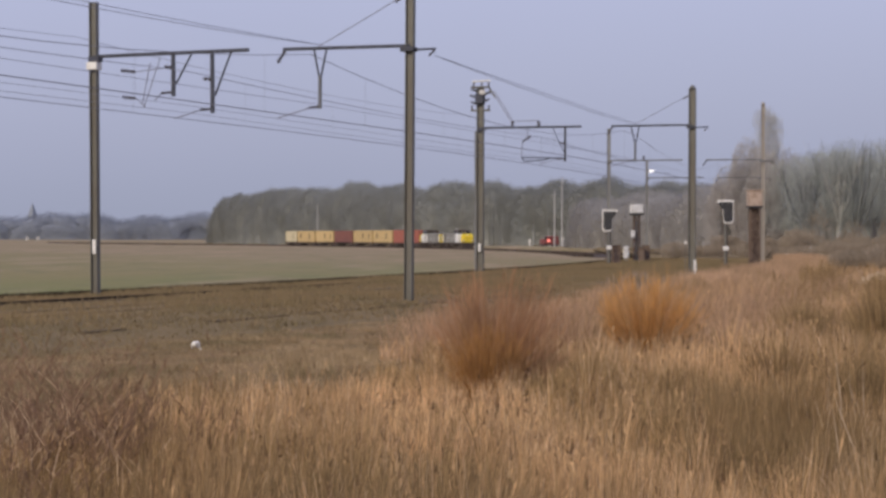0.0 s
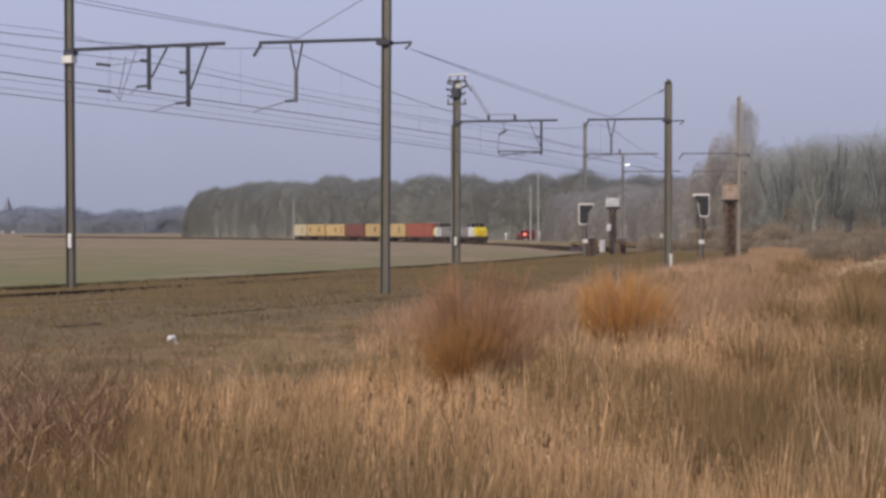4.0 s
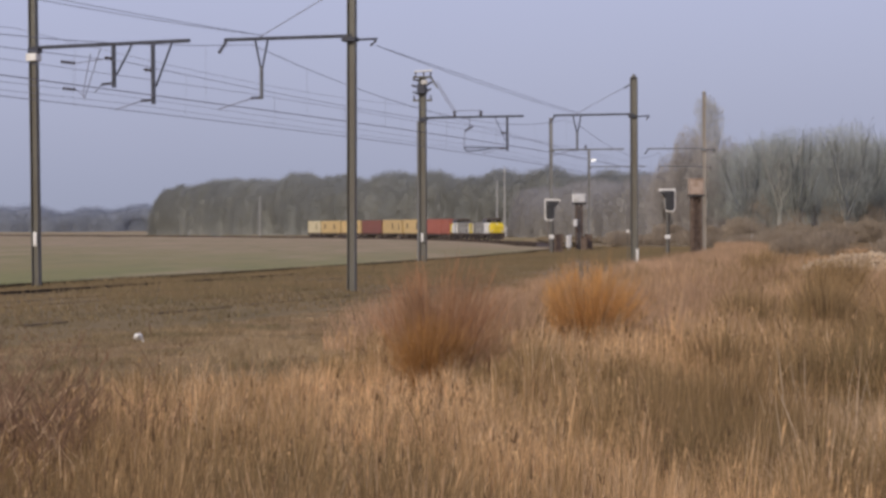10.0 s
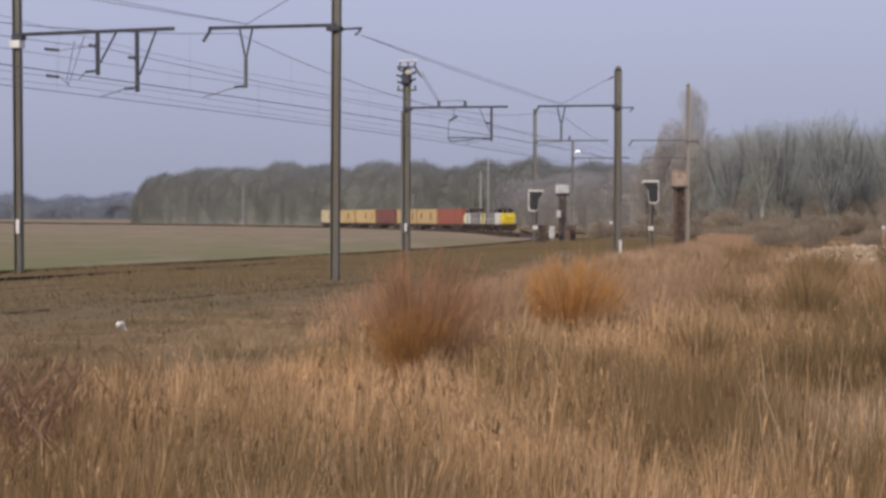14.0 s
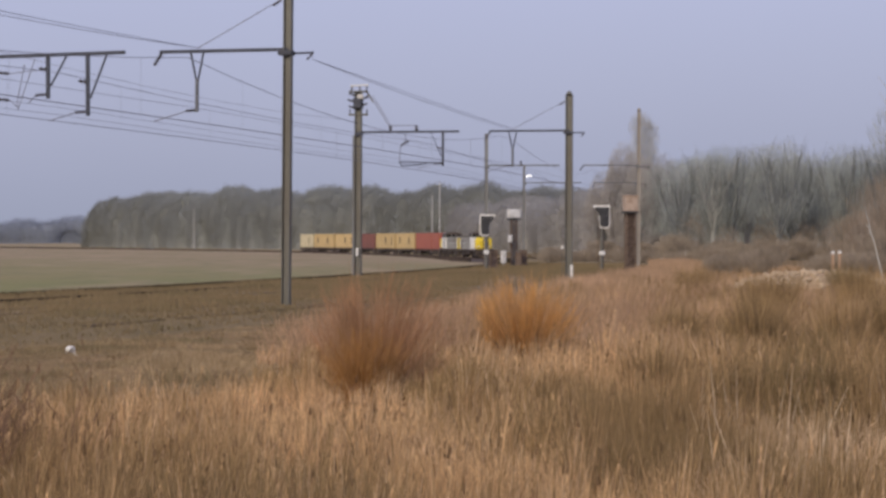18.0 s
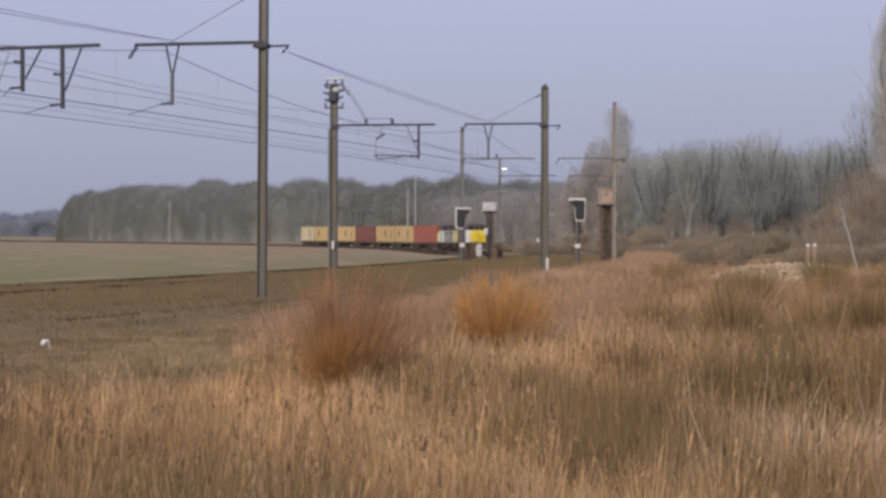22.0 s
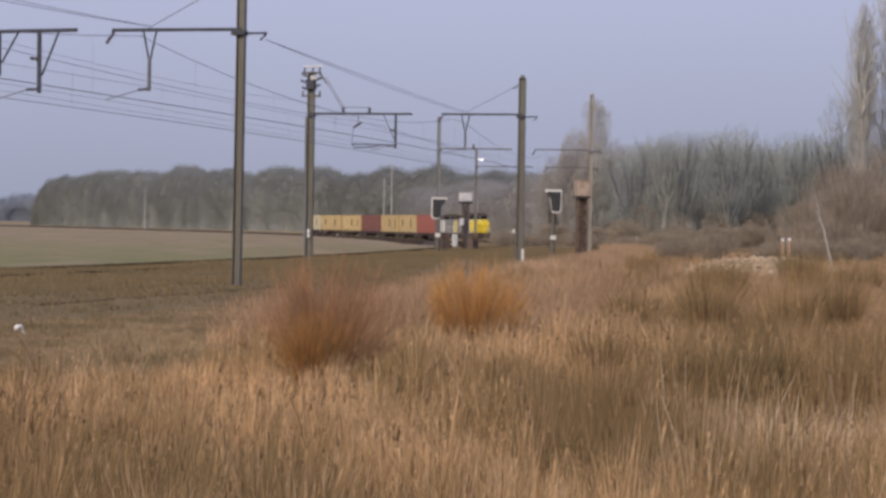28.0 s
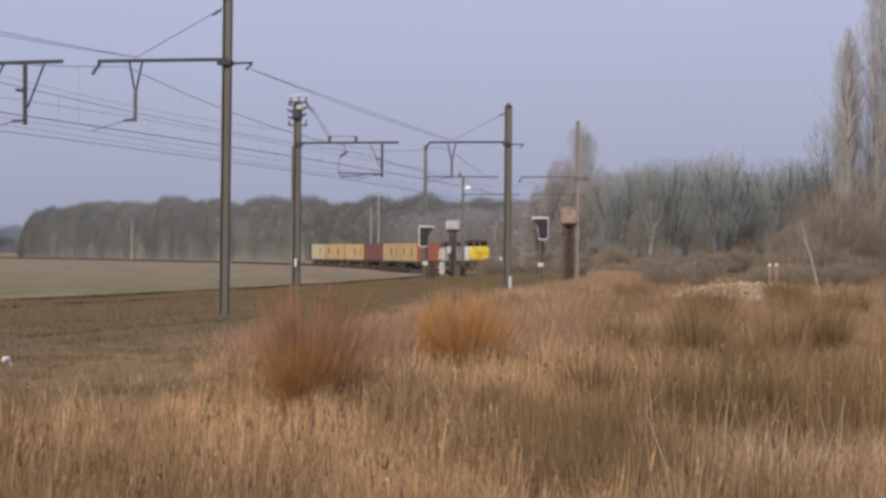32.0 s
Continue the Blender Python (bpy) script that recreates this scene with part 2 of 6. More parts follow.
M_grey = surface("light_grey_loco_paint", (0.26, 0.25, 0.225), 0.5, 0, 1.2, 0.15, 20, 0.02, dirt=(0.20, 0.19, 0.16))
M_cabwhite = surface("white_loco_paint", (0.75, 0.74, 0.70), 0.4, 0, 1.2, 0.1, 20, 0.02)
# dark underframe lifted slightly, with the haze veil in its colour
M_under = surface("sooty_underframe", (0.085, 0.068, 0.058), 0.8, 0.2, 2, 0.3, 20, 0.2, dirt=(0.11, 0.08, 0.06))
M_wheel = surface("wheel_steel", (0.07, 0.055, 0.05), 0.6, 0.6, 3, 0.2, 30, 0.1)
# yellow and brick red are paled: distance haze is put into the paint
M_boxyel = surface("yellow_container_paint", (0.58, 0.42, 0.19), 0.6, 0, 0.7, 0.12, 12, 0.05, dirt=(0.50, 0.36, 0.17), per_object=0.07)
M_boxpale = surface("pale_container_paint", (0.60, 0.52, 0.33), 0.6, 0, 0.7, 0.12, 12, 0.05)
M_boxred = surface("red_brown_container_paint", (0.36, 0.115, 0.075), 0.6, 0, 0.7, 0.15, 12, 0.05, dirt=(0.32, 0.10, 0.07))
M_boxrust = surface("dull_maroon_container_paint", (0.22, 0.085, 0.065), 0.65, 0, 0.7, 0.15, 12, 0.05, dirt=(0.18, 0.075, 0.06))
M_mark = surface("dark_brown_marking", (0.10, 0.065, 0.03), 0.6, 0, 3, 0.1, 20, 0)
M_glass = surface("dark_cab_glass", (0.012, 0.014, 0.016), 0.08, 0, 2, 0.1, 10, 0)
M_lampglass = surface("headlight_glass", (0.75, 0.75, 0.72), 0.15, 0, 3, 0.1, 10, 0)
M_floodlit = glowing("lit_lamp_glass", (1.0, 0.98, 0.95), 1.6)
M_redlit = glowing("lit_red_glass", (1.0, 0.25, 0.20), 0.9)
M_redpaint = surface("dull_red_paint", (0.20, 0.06, 0.055), 0.5, 0, 2, 0.15, 20, 0.02)
M_orangepaint = surface("faded_orange_post", (0.47, 0.31, 0.20), 0.8, 0, 3, 0.2, 20, 0.1)


# ---- mesh helpers ----
def part(name, bm, material, parent=None, label=""):
    me = bpy.data.meshes.new(name)
    bm.to_mesh(me)
    bm.free()
    me.materials.append(material)
    ob = new(name, me)
    ob.parent = parent
    if label:
        tagged(ob, label)
    return ob


def raw(name, verts, faces, material, parent=None, smooth=False):
    me = bpy.data.meshes.new(name)
    me.from_pydata(verts, [], faces)
    me.materials.append(material)
    if smooth:
        me.polygons.foreach_set("use_smooth", [True] * len(me.polygons))
    ob = new(name, me)
    ob.parent = parent
    return ob


def strips(name, quads, tris, material, parent=None):
    """One mesh of many loose strips: numpy arrays of quads (n, 4, 3) and of triangles (n, 3, 3)."""
    nq, ntr = len(quads), len(tris)
    co = np.concatenate([np.reshape(quads, (-1, 3)), np.reshape(tris, (-1, 3))]).astype(np.float32)
    me = bpy.data.meshes.new(name)
    me.vertices.add(len(co))
    me.vertices.foreach_set("co", co.ravel())
    me.loops.add(nq * 4 + ntr * 3)
    me.loops.foreach_set("vertex_index", np.arange(len(co), dtype=np.int32))
    me.polygons.add(nq + ntr)
    start = np.concatenate([np.arange(nq) * 4, nq * 4 + np.arange(ntr) * 3]).astype(np.int32)
    me.polygons.foreach_set("loop_start", start)
    me.update(calc_edges=True)
    me.materials.append(material)
    ob = new(name, me)
    ob.parent = parent
    return ob


def blades(base, tip, width, name, material, parent=None, bend=0.0, rng=None):
    """Bent, tapering strips from base to tip points (n, 3): a lower quad and an upper triangle, sharing corners so that each is one island."""
    n = len(base)
    rng = rng or np.random.default_rng(1)
    ang = rng.uniform(0, np.pi, n)
    side = np.stack([np.cos(ang), np.sin(ang) * 0.5, np.zeros(n)], 1) * (np.asarray(width) / 2).reshape(-1, 1)
    mid = base * 0.45 + tip * 0.55
    mid[:, :2] -= (tip - base)[:, :2] * bend
    co = np.stack([base - side, base + side, mid + side * 0.8, mid - side * 0.8, tip], 1).reshape(-1, 3).astype(np.float32)
    k = np.arange(n) * 5
    idx = np.stack([k, k + 1, k + 2, k + 3, k + 3, k + 2, k + 4], 1).ravel().astype(np.int32)
    me = bpy.data.meshes.new(name)
    me.vertices.add(len(co))
    me.vertices.foreach_set("co", co.ravel())
    me.loops.add(len(idx))
    me.loops.foreach_set("vertex_index", idx)
    me.polygons.add(2 * n)
    j = np.arange(n) * 7
    me.polygons.foreach_set("loop_start", np.stack([j, j + 4], 1).ravel().astype(np.int32))
    me.update(calc_edges=True)
    me.materials.append(material)
    ob = new(name, me)
    ob.parent = parent
    return ob


def flakes(base, tip, width, name, material, parent=None, rng=None):
    """As blades, but each a single triangle, for fine twigs and low weeds."""
    n = len(base)
    ang = rng.uniform(0, np.pi, n)
    side = np.stack([np.cos(ang), np.sin(ang) * 0.5, np.zeros(n)], 1) * (np.asarray(width) / 2).reshape(-1, 1)
    return strips(name, np.zeros((0, 4, 3)), np.stack([base - side, base + side, tip], 1), material, parent)


def add_box(bm, c, size, bevel=0.0):
    vs = bmesh.ops.create_cube(bm, size=1.0)["verts"]
    for v in vs:
        v.co = Vector((c[0] + v.co.x * size[0], c[1] + v.co.y * size[1], c[2] + v.co.z * size[2]))
    if bevel:
        es = list({e for v in vs for e in v.link_edges})
        bmesh.ops.bevel(bm, geom=es, offset=bevel, segments=1, affect="EDGES")
    return bm


def box(c, size, bevel=0.0):
    return add_box(bmesh.new(), c, size, bevel)


def add_rod(bm, a, b, r, sides=6, r2=None):
    a, b = Vector(a), Vector(b)
    d = b - a
    q = d.to_track_quat("Z", "Y").to_matrix().to_4x4()
    bmesh.ops.create_cone(bm, cap_ends=True, segments=sides, radius1=r, radius2=r if r2 is None else r2, depth=d.length, matrix=Matrix.Translation((a + b) / 2) @ q)
    return bm


def rod(a, b, r, sides=6, r2=None):
    return add_rod(bmesh.new(), a, b, r, sides, r2)


def extrude_outline(pts, depth):
    """A plate from an outline in x and z, thick along y."""
    bm = bmesh.new()
    a = [bm.verts.new((x, -depth / 2, z)) for x, z in pts]
    b = [bm.verts.new((x, depth / 2, z)) for x, z in pts]
    bm.faces.new(a)
    bm.faces.new(b[::-1])
    for i in range(len(pts)):
        j = (i + 1) % len(pts)
        bm.faces.new((a[j], a[i], b[i], b[j]))
    bmesh.ops.recalc_face_normals(bm, faces=bm.faces)
    return bm


def empty(name, m, label="", category="", group="", kind=""):
    ob = new(name)
    ob.matrix_basis = m
    ob.empty_display_size = 0.3
    return tagged(ob, label, category, group, kind)


def tube_path(name, pts, r, material, parent=None):
    """A thin wire through points: a curve with a round section."""
    cu = bpy.data.curves.new(name, "CURVE")
    cu.dimensions, cu.bevel_depth, cu.bevel_resolution = "3D", r, 1
    sp = cu.splines.new("POLY")
    sp.points.add(len(pts) - 1)
    sp.points.foreach_set("co", [c for p in pts for c in (*p, 1.0)])
    cu.materials.append(material)
    ob = new(name, cu)
    ob.parent = parent
    return ob


# ---- the line of the railway: one curve, by arc length from the first mast pair ----
STEP = 0.5
ARC = np.arange(-130.0, 900.0, STEP)


# degrees of turn for each metre, from the straight by the viewer into the long left-hand curve
BEND = ((-130, 0.0), (-1, 0.0), (0, -0.111), (163, -0.111), (164, -0.092), (230, -0.081), (300, -0.112), (370, -0.083), (440, -0.041), (520, -0.028), (700, -0.02), (900, 0.0))


def bend_of(a):
    rate = np.interp(ARC, [k for k, _ in BEND], [r for _, r in BEND])
    total = np.cumsum(rate) * STEP
    return np.radians(20.5 + np.interp(a, ARC, total))


def rail_z(a):
    """The line falls a little where it runs off round the curve."""
    u = np.clip((np.asarray(a, float) - 140.0) / 110.0, 0, 1)
    return -0.8 * u * u * (3 - 2 * u)


def lay(turn):
    x = np.concatenate([[0.0], np.cumsum(np.sin((turn[1:] + turn[:-1]) / 2) * STEP)])
    y = np.concatenate([[0.0], np.cumsum(np.cos((turn[1:] + turn[:-1]) / 2) * STEP)])
    zero = int(130 / STEP)
    return x - x[zero] - 5.6, y - y[zero] + 56.5


TURN = bend_of(ARC)
CX, CY = lay(TURN)
MAIN_TURN = np.where(ARC < 164, TURN, bend_of(np.array([164.0]))[0])
MX, MY = lay(MAIN_TURN)


def rail_at(a, off, main=False):
    """Place and heading (radians to the right of +y) on the line at arc a, off metres to its right."""
    t = float(np.interp(a, ARC, MAIN_TURN if main else TURN))
    x, y = float(np.interp(a, ARC, MX if main else CX)), float(np.interp(a, ARC, MY if main else CY))
    return x + off * math.cos(t), y - off * math.sin(t), t


def offset_of(x, y):
    """How far points lie to the right of the line."""
    return (x - np.interp(y, CY, CX)) * np.cos(np.interp(y, CY, TURN))


def ground_z(x, y):
    """Gentle rises of the waste ground; level by the line and far away."""
    x, y = np.asarray(x, float), np.asarray(y, float)
    o = offset_of(x, y)
    wave = 0.10 * np.sin(x * 0.35 + 0.8) * np.cos(y * 0.23) + 0.07 * np.sin(x * 0.8 + y * 0.5)
    near = np.clip((o - 7) / 6, 0, 1) * np.clip((120 - y) / 40, 0, 1)
    rise = 0.55 * np.exp(-((x - 14.5) / 5.0) ** 2 - ((y - 52) / 16.0) ** 2)
    dip = rail_z(np.interp(y, CY, ARC)) * np.clip((10.2 - np.abs(o)) / 2.5, 0, 1)
    return -0.38 + near * wave + rise - 0.25 * np.clip((-o - 5) / 4, 0, 1) + dip


# ---- ground: one sheet to the horizon ----
def build_ground():
    gx = np.concatenate([-np.geomspace(2600, 76, 24), np.linspace(-74, 60, 160), np.geomspace(62, 2600, 26)])
    gy = np.concatenate([np.linspace(-60, 2, 12), np.linspace(3, 130, 140), np.arange(133, 560, 4.0), np.geomspace(570, 3200, 40)])
    X, Y = np.meshgrid(gx, gy)
    Z = ground_z(X, Y)
    nx, ny = len(gx), len(gy)
    verts = np.stack([X.ravel(), Y.ravel(), Z.ravel()], 1).tolist()
    faces = [(j * nx + i, j * nx + i + 1, (j + 1) * nx + i + 1, (j + 1) * nx + i) for j in range(ny - 1) for i in range(nx - 1)]
    m = bpy.data.materials.new("waste_ground_and_fields")
    m.use_nodes = True
    nt = m.node_tree
    bs = nt.nodes["Principled BSDF"]
    bs.inputs["Roughness"].default_value = 0.95
    bs.inputs["Specular IOR Level"].default_value = 0.08
    geo = nt.nodes.new("ShaderNodeNewGeometry")
    sep = nt.nodes.new("ShaderNodeSeparateXYZ")
    nt.links.new(geo.outputs["Position"], sep.inputs[0])

    def noise_at(scale, detail=6.0, stretch=(1, 1, 1)):
        mp = nt.nodes.new("ShaderNodeMapping")
        mp.inputs["Scale"].default_value = stretch
        nd = nt.nodes.new("ShaderNodeTexNoise")
        nd.inputs["Scale"].default_value, nd.inputs["Detail"].default_value = scale, detail
        nt.links.new(geo.outputs["Position"], mp.inputs["Vector"])
        nt.links.new(mp.outputs[0], nd.inputs["Vector"])
        return nd.outputs["Fac"]

    def blend(fac, a, b):
        mx = nt.nodes.new("ShaderNodeMix")
        mx.data_type = "RGBA"
        nt.links.new(fac, mx.inputs[0])
        for k, c in ((6, a), (7, b)):
            if isinstance(c, tuple):
                mx.inputs[k].default_value = (*c, 1)
            else:
                nt.links.new(c, mx.inputs[k])
        return mx.outputs[2]

    def step(value, lo, hi):
        mr = nt.nodes.new("ShaderNodeMapRange")
        mr.inputs["From Min"].default_value, mr.inputs["From Max"].default_value = lo, hi
        nt.links.new(value, mr.inputs["Value"])
        return mr.outputs["Result"]

    def lin(cx, cy, c0):
        """cx * x + cy * y + c0 as nodes."""
        a = nt.nodes.new("ShaderNodeMath")
        a.operation = "MULTIPLY_ADD"
        nt.links.new(sep.outputs["X"], a.inputs[0])
        a.inputs[1].default_value, a.inputs[2].default_value = cx, c0
        b = nt.nodes.new("ShaderNodeMath")
        b.operation = "MULTIPLY_ADD"
        nt.links.new(sep.outputs["Y"], b.inputs[0])
        b.inputs[1].default_value = cy
        nt.links.new(a.outputs[0], b.inputs[2])
        return b.outputs[0]

    straw = blend(step(noise_at(0.6), 0.4, 0.6), (0.235, 0.155, 0.078), (0.165, 0.115, 0.056))
    green = blend(step(noise_at(0.05, 6, (1, 0.4, 1)), 0.38, 0.62), (0.195, 0.195, 0.085), (0.235, 0.20, 0.10))
    tan = blend(step(noise_at(0.03, 6, (1, 0.5, 1)), 0.35, 0.65), (0.305, 0.23, 0.152), (0.25, 0.203, 0.115))
    field = blend(step(lin(0.75, 0.66, 0.0), 55, 150), green, tan)
    field = blend(step(noise_at(0.16, 5, (1, 0.22, 1)), 0.5, 0.72), field, (0.33, 0.25, 0.165))
    field = blend(step(noise_at(0.4, 6, (1, 0.3, 1)), 0.52, 0.8), field, (0.17, 0.165, 0.085))
    col = blend(step(lin(-0.9, 0.33, -21.0), 6.0, 7.0), straw, field)
    nt.links.new(col, bs.inputs["Base Color"])
    bp = nt.nodes.new("ShaderNodeBump")
    bp.inputs["Strength"].default_value, bp.inputs["Distance"].default_value = 0.6, 0.1
    nt.links.new(noise_at(5.0), bp.inputs["Height"])
    nt.links.new(bp.outputs[0], bs.inputs["Normal"])
    ob = raw("ground", verts, faces, m, smooth=True)
    tagged(ob, "flat waste ground and pale green winter fields", "ground", kind="structure")


# ---- trackbed, rails, sleepers ----
def ribbon(name, offs, arcs, material, main=False, parent=None):
    """A strip along the line with the given profile of (offset, height)."""
    verts, faces, n = [], [], len(offs)
    for a in arcs:
        for o, z in offs:
            x, y, _ = rail_at(a, o, main)
            verts.append((x, y, z + float(rail_z(min(a, 164.0) if main else a))))
    for i in range(len(arcs) - 1):
        for k in range(n - 1):
            faces.append((i * n + k, i * n + k + 1, (i + 1) * n + k + 1, (i + 1) * n + k))
    return raw(name, verts, faces, material, parent)


def build_track():
    arcs = np.concatenate([np.arange(-120, 240, 2.0), np.arange(240, 880, 5.0)])
    profile = [(-8.4, -0.75), (-7.0, -0.30), (-6.0, -0.14), (-4.4, -0.08), (-3.6, -0.05), (-2.86, -0.12), (-2.2, -0.12), (-1.95, -0.03), (0, -0.025), (2.6, -0.02), (3.6, -0.03), (4.6, -0.08), (5.5, -0.16), (6.1, -0.22), (7.4, -0.5)]
    bed = ribbon("trackbed", profile, arcs[arcs <= 172], M_ballast)
    # round the curve the shaded band under the wagons is in the bed's colour
    far_bed = ribbon("trackbed", profile, arcs[arcs >= 172], M_ballast_shaded)
    tagged(far_bed, "brown ballast bed round the curve, darkened by shade in its colour", "trackbed", kind="structure")
    tagged(bed, "brown weedy ballast bed of a double track", "trackbed", kind="structure")
    main_arcs = np.arange(186, 520, 4.0)
    bed2 = ribbon("trackbed", [(-4.9, -0.5), (-3.6, -0.08), (3.6, -0.08), (4.9, -0.5)], main_arcs, M_ballast, True)
    tagged(bed2, "brown ballast bed of the main line running on", "trackbed", kind="structure")
    section = [(-0.075, -0.15), (-0.075, -0.13), (-0.012, -0.11), (-0.012, -0.045), (-0.036, -0.03), (-0.036, 0.0), (0.036, 0.0), (0.036, -0.03), (0.012, -0.045), (0.012, -0.11), (0.075, -0.13), (0.075, -0.15)]
    for main, span in ((False, arcs), (True, main_arcs)):
        for c in (-2.0, 2.0):
            for g in (-0.7535, 0.7535):
                # only the far outer rail has the shade of its web in the colour
                r = ribbon("rail", [(c + g + o, z) for o, z in section], span, M_rail_shaded if c + g < -2.7 else M_rail, main)
                tagged(r, "rust-brown steel running rail half buried in weedy ballast", "rail", "running rails")
    for a0, a1 in ((-40, -27), (-24.5, -21.5), (-18.5, -16.9), (-13.2, -9.4), (-8.6, -7.6), (-6.6, -1.2), (-0.7, 3.6), (4.3, 8.8), (10.4, 12.0)):
        trough = ribbon("cable_trough", [(5.42, -0.4), (5.44, -0.15), (5.70, -0.15), (5.72, -0.4)], np.linspace(a0, a1, 4), M_trough)
        tagged(trough, "low mossy brown cable trough beside the line", "trough", "cable troughs")


# ---- catenary masts ----
ARM_Z, CONTACT_Z = 7.15, 5.05


def mast_base(name, label, m, height, group, material, cap=False, wide=1.0):
    """An H-section mast at the pose m; +x points over the tracks."""
    mast = empty(name, m, label, "catenary mast", group)
    bm = bmesh.new()
    add_box(bm, (-0.105, 0, height / 2 - 0.25), (0.022, 0.18, height + 0.5))
    add_box(bm, (0.105, 0, height / 2 - 0.25), (0.022, 0.18, height + 0.5))
    add_box(bm, (0, 0, height / 2 - 0.25), (0.19, 0.016, height + 0.5))
    bmesh.ops.scale(bm, verts=bm.verts, vec=(wide, wide, 1))
    part("post", bm, material, mast)
    part("footing", box((0, 0, -0.42), (0.7, 0.7, 0.36), 0.04), M_concrete, mast)
    if cap:
        part("cap", rod((0, 0, height), (0, 0, height + 0.16), 0.16, 8, 0.06), material, mast)
    return mast


def insulator(parent, a, b, r=0.055):
    """A string of ribbed insulators between two points."""
    a, b = Vector(a), Vector(b)
    bm = bmesh.new()
    add_rod(bm, a, b, r * 0.35, 5)
    n = max(2, int((b - a).length / 0.09))
    for i in range(n):
        p, q = a.lerp(b, (i + 0.25) / n), a.lerp(b, (i + 0.7) / n)
        add_rod(bm, p, q, r, 7, r * 0.5)
    return part("insulator", bm, M_insul, parent)


def arm_with_v(mast, length, reach, drop, steel=None):
    """The near masts' arm: a beam with a V-shaped drop post and an insulator at its tip."""
    bm = box((length / 2, 0, ARM_Z), (length, 0.09, 0.09), 0.01)
    add_box(bm, (0.05, 0, ARM_Z - 0.1), (0.4, 0.3, 0.12))
    part("arm", bm, steel or M_arm, mast)
    insulator(mast, (length - 0.05, 0, ARM_Z - 0.05), (length + 0.18, 0, ARM_Z - 0.38), 0.075)
    part("back_bracket", rod((0, 0, ARM_Z - 0.12), (-0.75, 0, ARM_Z - 0.1), 0.03), M_arm, mast)
    insulator(mast, (-0.72, 0, ARM_Z - 0.14), (-0.55, 0, ARM_Z - 0.3), 0.05)
    if not reach:
        return
    v = bmesh.new()
    add_rod(v, (reach - 0.2, 0, ARM_Z), (reach, 0, ARM_Z - drop * 0.55), 0.03)
    add_rod(v, (reach + 0.2, 0, ARM_Z), (reach, 0, ARM_Z - drop * 0.55), 0.03)
    part("drop_brace", v, M_arm, mast)
    part("drop_post", rod((reach, 0, ARM_Z - drop * 0.45), (reach, 0, ARM_Z - drop), 0.055, 8), M_arm_far, mast, "pale galvanised drop post")
    insulator(mast, (reach + 0.05, 0, ARM_Z - drop + 0.05), (reach + 0.35, 0, ARM_Z - drop + 0.03))
    part("steady_arm", rod((reach + 0.3, 0, ARM_Z - drop + 0.03), (reach + 1.3, 0.05, CONTACT_Z + 0.14), 0.015), M_wire, mast)
    part("tie_rod", rod((reach + 0.05, 0, ARM_Z + 0.05), (0, 0, ARM_Z + 1.5), 0.013), M_wire, mast)
    insulator(mast, (0.45, 0, ARM_Z + 1.22), (0.2, 0, ARM_Z + 1.37), 0.05)


def arm_with_posts(mast, length, drops, brace=1, steel=None):
    """The far masts' arm: a beam with braced drop posts."""
    bm = box((length / 2, 0, ARM_Z), (length, 0.09, 0.10), 0.01)
    add_box(bm, (0.05, 0, ARM_Z - 0.08), (0.34, 0.26, 0.16))
    steel = steel or M_arm
    part("arm", bm, steel, mast)
    for reach, drop in drops:
        b = bmesh.new()
        add_box(b, (reach, 0, ARM_Z - drop / 2), (0.10, 0.08, drop))
        add_rod(b, (reach + 0.62 * brace, 0, ARM_Z), (reach + 0.08 * brace, 0, ARM_Z - drop * 0.72), 0.032 if brace > 0 else 0.018)
        part("drop_post", b, steel, mast)
        insulator(mast, (reach - 0.05, 0, ARM_Z - drop + 0.12), (reach - 0.42, 0, ARM_Z - drop + 0.1))
        out = 1.25 if drop > 1.5 else 0.65
        part("steady_arm", rod((reach - 0.4, 0, ARM_Z - drop + 0.1), (reach - out, 0.05, max(CONTACT_Z + 0.08, ARM_Z - drop - 0.12)), 0.015), M_wire, mast)
        high = 0.41 if drop < 1.5 else 0.8
        insulator(mast, (reach - 0.05, 0, ARM_Z - high), (reach - 0.3, 0, ARM_Z - high + 0.03), 0.065)


def stirrup(mast, reach, z):
    """A registration stirrup hung below an arm: a thin hanger with its insulator, and a double bar to the drop post."""
    thin, bar = bmesh.new(), bmesh.new()
    for p, q in (((reach + 0.25, 0, z + 1.0), (reach, 0, z + 0.75)), ((reach, 0, z + 0.75), (reach - 0.05, 0, z)), ((reach + 0.25, 0, z + 1.45), (reach + 0.25, 0, z + 1.0))):
        add_rod(thin, p, q, 0.018)
    for p, q in (((reach - 0.05, 0, z), (reach + 2.0, 0, z - 0.05)), ((reach - 0.05, 0, z), (reach + 0.1, 0, z - 0.2)), ((reach + 0.1, 0, z - 0.2), (reach + 1.1, 0, z - 0.12)), ((reach + 1.1, 0, z - 0.12), (reach + 1.4, 0, z - 0.02))):
        add_rod(bar, p, q, 0.028)
    part("registration_hanger", thin, M_wire, mast)
    part("registration_bar", bar, M_arm, mast)
    insulator(mast, (reach + 0.02, 0, z + 0.78), (reach + 0.42, 0, z + 1.02), 0.075)


